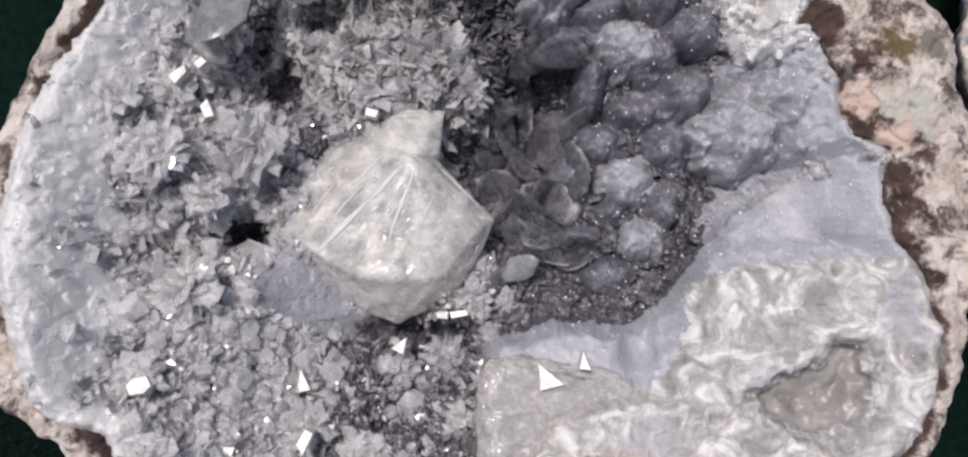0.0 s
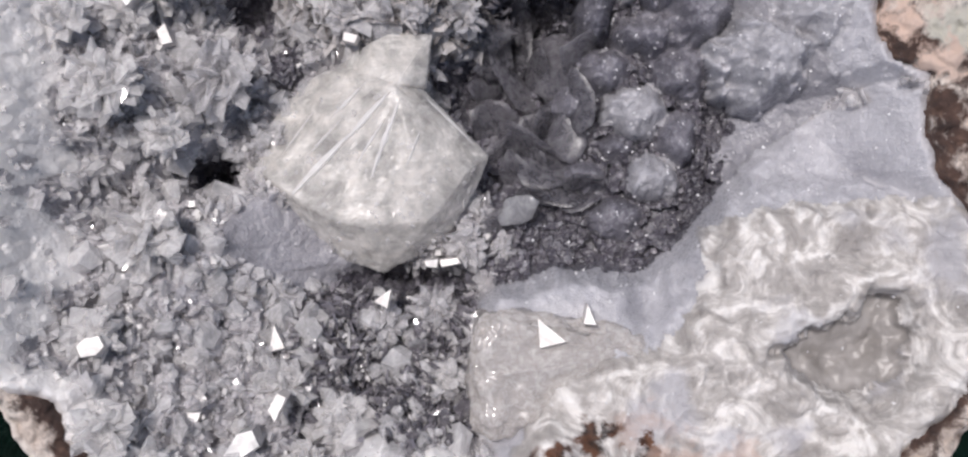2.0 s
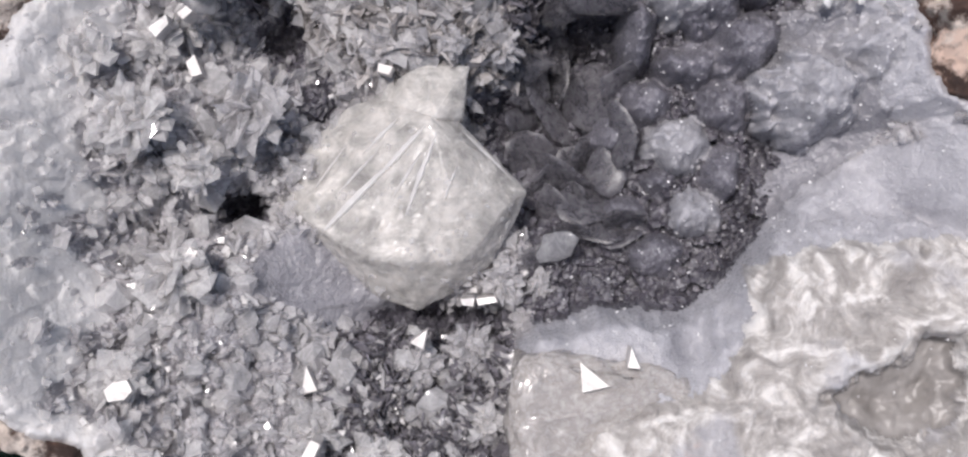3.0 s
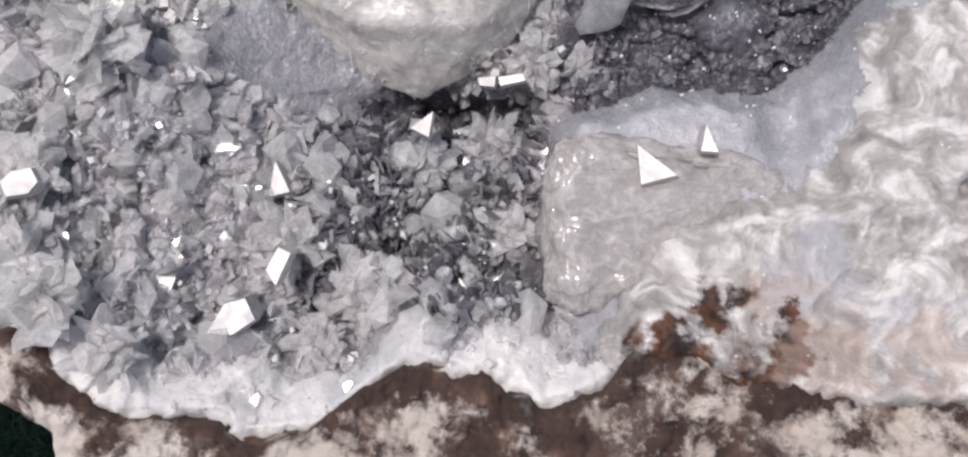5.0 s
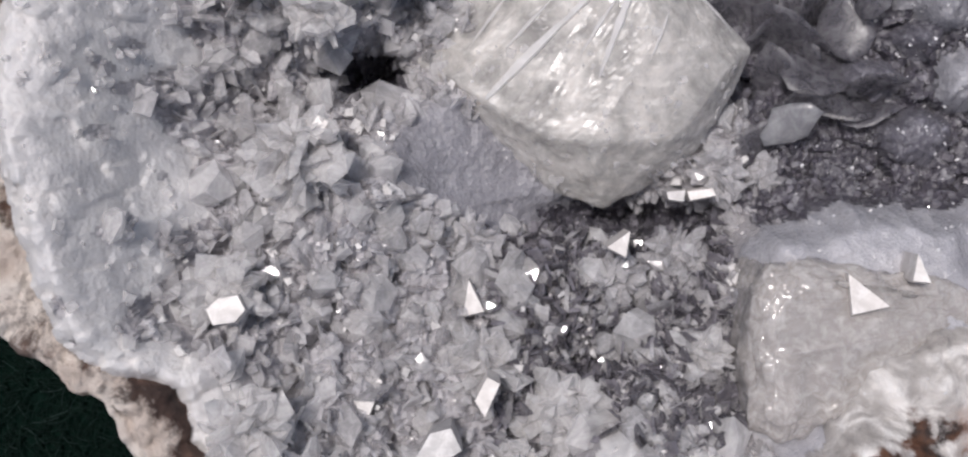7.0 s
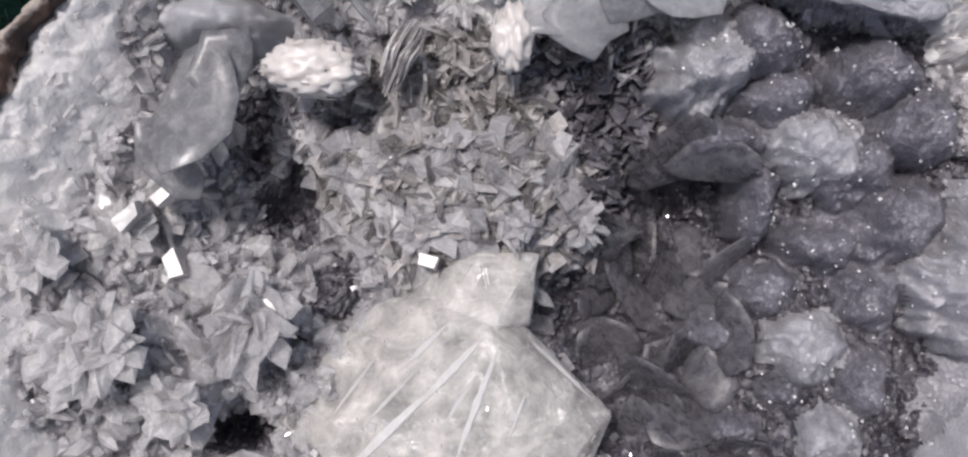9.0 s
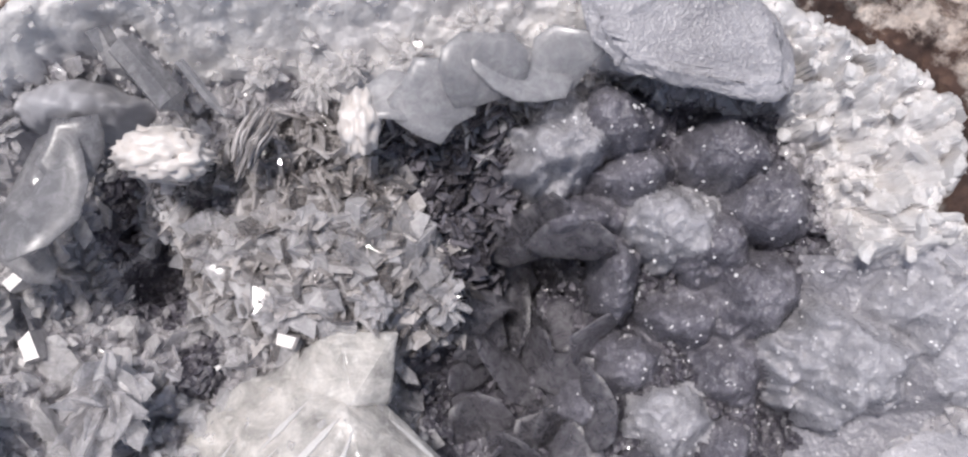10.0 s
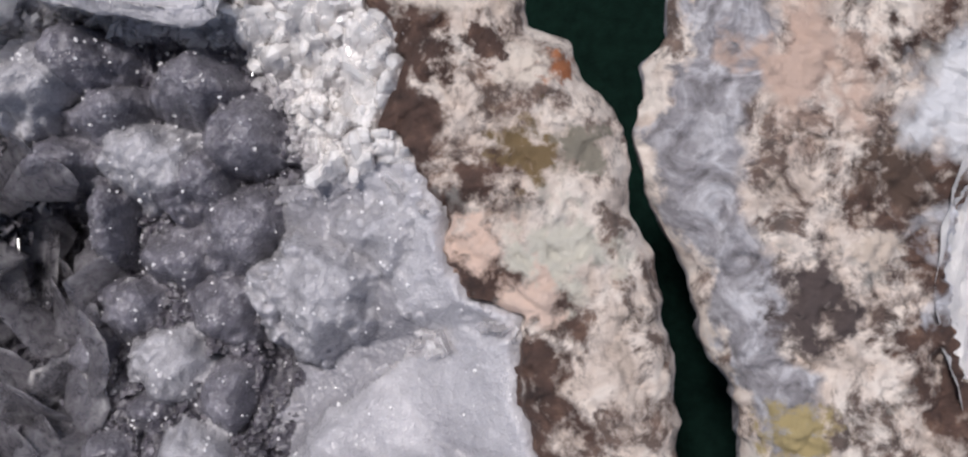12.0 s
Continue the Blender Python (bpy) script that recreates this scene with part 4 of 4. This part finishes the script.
def bundle(name, x, y, z, rx, ry, rz, turn, count, material, label):
    """A clump of close-set fibres that lie side by side, thickest in the middle."""
    rows, faces = [], []
    for k in range(count):
        a, q = RNG.uniform(0, 2 * math.pi), math.sqrt(RNG.uniform(0, 1))
        off = np.array([0.0, math.cos(a) * q * ry, math.sin(a) * q * rz])
        run = rx * math.sqrt(max(0.1, 1 - 0.85 * q * q)) * RNG.uniform(0.75, 1.1)
        w, shift, bow = RNG.uniform(0.05, 0.17), RNG.uniform(-0.3, 0.3) * rx * 0.4, RNG.uniform(0.05, 0.3)
        for i in range(7):
            u = i / 3 - 1
            thick = w * (0.25 + math.cos(u * 1.35))
            mid = off + np.array([u * run + shift, bow * math.sin(2.2 * u + a) * 0.6, -0.3 * rz * u * u])
            for j in range(5):
                b = 2 * math.pi * j / 5
                rows.append(mid + np.array([0, math.cos(b) * thick, math.sin(b) * thick * 0.8]))
        n0 = 35 * k
        for i in range(6):
            for j in range(5):
                faces.append((n0 + 5 * i + j, n0 + 5 * i + 5 + j, n0 + 5 * i + 5 + (j + 1) % 5, n0 + 5 * i + (j + 1) % 5))
    c, d = math.cos(radians(turn)), math.sin(radians(turn))
    rows = np.array(rows) @ np.array([[c, d, 0], [-d, c, 0], [0, 0, 1]]) + np.array([x, y, z])
    part(name, mesh_of(name, rows, faces, material, True), geode, label)


lump("clump_core", -21.2, 27.4, 32.5, 2.8, 1.55, 1.7, CLUMP, "cream-white core of the striated clump", -4, 0, 0.32, 0.8)
lump("clump_core", -8.6, 29.6, 32.1, 1.2, 1.9, 1.8, CLUMP, "cream-white core of the hanging knob", -4, 0, 0.32, 0.8)
bundle("white_clump", -21.2, 27.4, 30.4, 3.0, 1.7, 1.7, -4, 200, CLUMP, "bright cream-white striated crystal clump")
bundle("white_clump", -8.6, 29.6, 30.2, 2.2, 1.2, 1.4, 80, 120, CLUMP, "cream-white knob hanging from the rim")
bundle("fibre_tuft", -15.6, 28.4, 29.6, 2.6, 1.0, 1.2, 65, 40, QUARTZ_BROWN, "brown-grey fibrous crystal tuft")
for x, y, z, wide, run, turn in ((-21.4, 32.0, 31.6, 1.5, 4.4, -50), (-18.3, 31.4, 32.2, 0.5, 3.2, -52), (-24.0, 33.6, 31.6, 1.2, 2.6, -62)):
    way = np.array([[math.cos(radians(turn)), math.sin(radians(turn)), -0.15]])
    rows = POINT_V * (1 + RNG.uniform(-0.12, 0.12, (13, 1))) * np.array([wide, wide * 0.5, run]) - np.array([0, 0, run * 0.3])
    rows = rows @ turned(way, np.array([0.4]))[0].T + np.array([x, y, z])
    part("bar_crystal", mesh_of("bar_crystal", rows, POINT_F, PLATE), geode, "long translucent grey bar crystal")

# the smooth slab under the upper rim
edge = [(5.2, 40.0), (5.8, 35.4), (7.8, 33.0), (10.6, 32.1), (14.0, 31.6), (17.0, 30.9), (19.2, 31.4), (19.4, 34.4), (17.6, 37.2), (14.3, 40.0)]
slab = hull([(x, y, 31.5 - 0.05 * x) for x, y in edge] + [(12.4 + (x - 12.4) * 0.86, 35.8 + (y - 35.8) * 0.8, 32.2 - 0.05 * x) for x, y in edge] + [(12.4 + (x - 12.4) * 0.8, 37 + (y - 37) * 0.8, 26.0) for x, y in edge])
part("druzy_slab", finish(worn(slab, 3, 0.3, 1.6, 0.04), "druzy_slab", PALE_KNOB, True), geode, "smooth blue-grey druzy slab under the rim")

# smoky leaves and curtains in the dark cavity
BLADES = [(1.8, 11.2, 21.5, 3.2, 1.3, 170), (3.6, 7.0, 20.8, 1.9, 1.5, 30), (4.6, 8.0, 20.6, 1.4, 1.2, 60), (1.5, 15.0, 22.6, 1.3, 3.0, 5), (-0.6, 14.6, 23.4, 1.6, 2.2, -20), (3.8, 13.0, 20.6, 2.0, 1.5, 40), (2.4, 5.2, 20.6, 1.8, 2.4, 15), (4.2, 3.4, 20.8, 1.6, 2.6, -10), (1.6, 2.4, 21.4, 1.5, 2.2, 25), (5.6, 11.6, 20.2, 1.7, 1.3, 10), (6.4, 6.0, 20.2, 1.6, 1.4, 70), (5.8, 1.0, 21.2, 1.6, 1.6, 0), (-1.6, 16.6, 24.2, 1.8, 1.6, 0), (1.2, 18.6, 24.2, 1.5, 2.6, 10), (7.6, 14.6, 20.8, 1.8, 1.6, 20), (3.4, 22.6, 24.6, 3.4, 1.4, 15), (6.2, 22.0, 24.8, 2.4, 1.4, 160), (-0.5, 8.0, 20.6, 1.5, 1.8, 50), (0.4, 5.0, 22.0, 1.3, 1.8, -25), (2.8, 0.2, 22.4, 1.4, 1.5, 30), (7.6, 0.0, 21.6, 1.4, 1.2, 0)]
more = [(RNG.uniform(-2.5, 8.5), RNG.uniform(-3.0, 21.0)) for _ in range(10)]
BLADES += [(x, y, max(18.8, floor_at(x, y) + 1.2), RNG.uniform(1.0, 2.0), RNG.uniform(0.9, 1.7), RNG.uniform(0, 180)) for x, y in more]


def blade(name, x, y, top, rx, ry, turn, lean, material, label):
    """A thin, slightly curved plate with an uneven edge."""
    edge, n = [], 11
    for k in range(n):
        a = 2 * math.pi * k / n
        reach = 1 + RNG.uniform(-0.2, 0.2) + 0.35 * max(0, math.cos(a)) ** 6
        edge.append((math.cos(a) * rx * reach, math.sin(a) * ry * reach))
    tilt = pose(0, 0, 0, *lean, turn)
    verts, faces = [], []
    for lift, scale in ((-0.14, 0.86), (-0.04, 1.0), (0.06, 0.98), (0.18, 0.7)):
        for px, py in edge:
            bend = (0.1 * (px * px - py * py) + 0.12 * px) * 1.5 / max(rx, ry)
            q = tilt @ Vector((px * scale, py * scale, lift + bend * scale))
            verts.append((x + q.x, y + q.y, top - 0.6 + q.z))
    for r in range(3):
        for k in range(n):
            j = (k + 1) % n
            faces += [(r * n + k, r * n + j, r * n + n + j), (r * n + k, r * n + n + j, r * n + n + k)]
    for r, way in ((0, -1), (3, 1)):
        c = len(verts)
        verts.append(tuple(np.mean(verts[r * n : r * n + n], axis=0)))
        faces += [(r * n + k, r * n + (k + 1) % n, c)[::way] for k in range(n)]
    part(name, mesh_of(name, verts, faces, material, True), geode, label)


for x, y, top, rx, ry, turn in BLADES:
    blade("blade", x, y, min(top - 0.3, floor_at(x, y) + 2.4), rx * 1.35, ry * 1.35, turn + RNG.uniform(-40, 40), (RNG.uniform(-55, 55), RNG.uniform(-55, 55)), SMOKY, "smoky grey translucent blade crystal")
for x, y, top, rx, ry, turn, lean in ((-28.0, 25.6, 32.0, 4.0, 2.7, 255, (18, -12)), (-30.4, 22.0, 31.0, 2.6, 1.8, 300, (-25, 15)), (-26.8, 27.4, 31.6, 2.6, 2.0, 60, (20, 10))):
    blade("grey_plate", x, y, top, rx, ry, turn, lean, PLATE, "smooth grey translucent plate crystal")
for x, y, top, rx, ry, turn, lean in ((-3.8, 30.8, 31.4, 2.4, 2.7, 80, (14, -6)), (-1.0, 33.0, 31.6, 2.8, 2.4, 20, (22, 10)), (1.6, 32.8, 30.6, 3.2, 2.3, 160, (26, -8)), (-6.6, 31.0, 31.2, 1.5, 2.4, 100, (10, 20)), (4.4, 33.6, 30.4, 2.6, 2.2, 40, (24, -14)), (1.6, -1.0, 23.6, 2.0, 1.4, 30, (14, -18))):
    blade("milky_plate", x, y, top, rx, ry, turn, lean, MILK, "smooth milky blue-grey plate crystal")

# ---- the large calcite crystal and the beige block ----
foot = [(-24.3, 3.3), (-21.1, 8.5), (-17.7, 11.8), (-14.5, 12.9), (-10.4, 13.2), (-7.2, 10.4), (-4.0, 6.9), (-1.1, 4.3), (-2.2, 1.2), (-4.5, -2.7), (-7.4, -4.9), (-10.9, -6.9), (-15.0, -5.7), (-18.8, -2.8), (-21.4, -0.3)]
rise = [22.2, 22.4, 22.8, 23.6, 24.2, 24.2, 23.6, 23.2, 22.8, 22.6, 22.6, 22.6, 22.4, 22.2, 22.2]
body = [(x, y, z) for (x, y), z in zip(foot, rise)]
body += [(-12 + (x + 12) * 0.72, 3 + (y - 3) * 0.72, 13.0) for x, y in foot]
body += [(-9.7, 10.2, 27.2), (-13.4, 11.0, 25.8), (-21.8, 2.0, 24.6), (-16.4, -1.4, 26.6), (-12.4, -2.4, 27.2), (-6.4, -1.6, 26.4), (-3.0, 2.8, 25.6), (-8.2, 5.0, 28.2), (-6.4, 8.2, 26.2)]
lump_bm = hull(body)
worn(lump_bm, 4, 0.11, 1.7, 0.12)
tree = BVHTree.FromBMesh(lump_bm)
calcite = part("calcite_crystal", finish(lump_bm, "calcite_crystal", CALCITE), geode, "large pale translucent calcite crystal with cleavage lines")
neck = hull([(-16.5, 11.6, 23.4), (-13.5, 14.2, 24.0), (-10.5, 15.8, 24.6), (-6.4, 15.6, 24.8), (-7.0, 10.6, 24.8), (-13.0, 10.4, 25.6), (-9.4, 10.6, 26.6), (-14.0, 11.0, 18.0), (-7.0, 14.0, 18.0), (-9.0, 9.0, 18.0)])
part("neck", finish(worn(neck, 2, 0.12, 1.6, 0.2), "neck", CALCITE), calcite)
for x0, y0, x1, y1, w in ((-19.8, 0.1, -13.4, 6.6, 0.16), (-14.6, 5.2, -10.2, 10.0, 0.14), (-15.9, 7.4, -12.5, 10.9, 0.1), (-11.9, 2.0, -9.2, 9.4, 0.13), (-18.4, 3.6, -14.4, 7.9, 0.07), (-13.2, 3.4, -10.6, 7.6, 0.08), (-8.6, 3.2, -7.4, 6.4, 0.08), (-7.0, 9.6, -2.6, 5.4, 0.08), (-20.6, 4.0, -17.4, 8.4, 0.07)):
    verts, faces = [], []
    for k in range(13):
        u = k / 12
        x, y = x0 + (x1 - x0) * u, y0 + (y1 - y0) * u
        hit = tree.ray_cast(Vector((x, y, 60)), Vector((0, 0, -1)))[0]
        z = (hit.z if hit else 24.0) + 0.04
        s = 1.7 * w * (0.35 + math.sin(math.pi * u)) * (1 + 0.4 * noise.noise(Vector((x, y, 0)) * 1.5))
        side = Vector((y1 - y0, x0 - x1, 0)).normalized() * s
        verts += [(x - side.x, y - side.y, z - 0.1), (x + side.x, y + side.y, z - 0.1), (x + side.x * 0.4, y + side.y * 0.4, z + s * 0.9)]
    for k in range(12):
        b = 3 * k
        faces += [(b, b + 3, b + 5, b + 2), (b + 2, b + 5, b + 4, b + 1)]
    part("cleavage_ridge", mesh_of("cleavage_ridge", verts, faces, QUARTZ_WHITE), calcite)

flakes, ways = [], []
while len(flakes) < 200:
    x, y = RNG.uniform(-24, -1), RNG.uniform(-7, 13)
    hit, facing = tree.ray_cast(Vector((x, y, 60)), Vector((0, 0, -1)))[:2]
    if hit and (hit.x + 22) * 0.4 + hit.y < 14 + RNG.uniform(-4, 4):
        flakes.append(tuple(hit))
        ways.append(tuple(facing + Vector(RNG.normal(0, 0.25, 3))))
w = 0.06 + 0.3 * RNG.uniform(0, 1, len(flakes)) ** 3
part("chipped_flake", crowd("chipped_flake", np.array(flakes), np.array(ways), w, w * 0.35, RHOMBS, QUARTZ_PALE), calcite, "small chipped flakes on the calcite faces", "stuff")
# pale cleavage veils inside the crystal
for x, y, z, run in ((-16.5, 2.0, 23.0, 5.0), (-13.5, 4.5, 24.0, 6.0), (-10.5, 3.0, 23.5, 6.5), (-8.0, 1.0, 23.0, 5.0), (-12.0, -1.5, 23.0, 5.0), (-6.5, 4.0, 23.0, 4.0)):
    way, side = Vector((0.6, 0.8, 0.0)), Vector((0.8, -0.6, 0.35)).normalized()
    rows = [Vector((x, y, z)) + way * run * a * RNG.uniform(0.35, 0.6) + side * b * RNG.uniform(0.8, 1.8) + Vector((0, 0, c * 0.05)) for a in (-1, -0.3, 0.4, 1) for b in (-1, 1) for c in (-1, 1)]
    part("cleavage_veil", finish(hull(rows), "cleavage_veil", QUARTZ_WHITE), calcite)

block_foot = [(-1.7, -10.1), (1.1, -9.5), (7.3, -10.3), (11.2, -11.0), (14.3, -12.7), (11.2, -14.6), (6.6, -16.2), (3.9, -17.4), (2.7, -20.1), (-0.4, -20.9), (-2.4, -20.1), (-2.8, -15.4), (-2.5, -11.5)]
block = hull([(x, y, 32.6 - 0.16 * x) for x, y in block_foot] + [(3 + (x - 3) * 0.8, -14.5 + (y + 14.5) * 0.8, 33.6 - 0.16 * x) for x, y in block_foot] + [(x, y, 22.0) for x, y in block_foot])
part("beige_crystal_block", finish(worn(block, 3, 0.45, 2.2, 0.3), "beige_crystal_block", BEIGE, True), geode, "beige translucent crystal block")

# ---- flat faces that throw the light back ----
# middle, height, length, width, turn, corners and the eye that sees it flash
NEAR, LOW, HIGH = Vector((-4, 3, 139)), Vector((-7, -9, 110)), Vector((-11, 21, 108))
FACES = [(-20.0, -12.6, 30.2, 2.6, 1.3, 100, 3, NEAR), (-10.4, -8.8, 29.6, 2.0, 1.2, 60, 3, NEAR), (3.9, -11.6, 33.6, 3.4, 2.2, 115, 3, NEAR), (7.6, -10.0, 33.2, 2.0, 1.0, 95, 3, NEAR), (-34.4, -12.2, 37.2, 2.6, 1.7, 0, 6, NEAR), (-24.3, 8.0, 23.8, 1.6, 0.9, 50, 3, NEAR), (-31.2, 7.0, 26.8, 2.0, 1.3, 10, 4, NEAR), (-29.6, -1.6, 33.6, 2.6, 1.1, 60, 4, NEAR), (-32.5, 18.0, 31.5, 2.2, 1.0, 40, 4, NEAR), (-6.5, -5.8, 25.6, 1.6, 0.8, 0, 4, NEAR), (-4.6, -5.6, 25.6, 2.4, 0.7, 10, 4, NEAR), (-26.4, -18.0, 33.6, 4.4, 1.5, 65, 4, LOW), (-21.8, -20.6, 36.0, 3.4, 2.2, 60, 5, LOW), (-19.0, -17.2, 36.2, 3.0, 1.3, 62, 4, LOW), (-30.6, 19.4, 30.6, 2.0, 1.0, 45, 4, HIGH), (-30.5, 14.8, 28.6, 2.2, 1.1, -65, 4, HIGH), (-33.6, 7.2, 28.6, 2.6, 1.3, 50, 3, HIGH), (-14.0, 15.0, 26.0, 1.6, 0.9, -15, 4, HIGH), (-28.6, 10.4, 26.6, 1.6, 0.9, 35, 4, HIGH)]
for x, y, z, run, wide, turn, corners, eye in FACES:
    spot = Vector((x, y, z))
    normal = (SUN + (eye - spot).normalized()).normalized()
    turn_m = Matrix([list(r) for r in turned(np.array([normal]), np.array([0.0]))[0]])
    along = turn_m.inverted() @ Vector((math.cos(radians(turn)), math.sin(radians(turn)), 0))
    spin = math.atan2(along.y, along.x)
    ring = []
    for k in range(corners):
        a = 2 * math.pi * k / corners + (math.pi / 4 if corners == 4 else 0)
        p = Vector((math.cos(a) * run * 0.62, math.sin(a) * wide * 0.7, 0)) * RNG.uniform(0.55, 1.05)
        ring.append(turn_m @ (Matrix.Rotation(spin, 3, "Z") @ p))
    top = [spot + p for p in ring]
    low = [spot + p * 1.06 - normal * 0.8 for p in ring] + [spot + p * 0.9 - Vector((0, 0, 3.5)) for p in ring]
    part("flat_crystal", finish(hull(top + low), "flat_crystal", QUARTZ_FLAT), geode, "quartz crystal with a broad flat face")
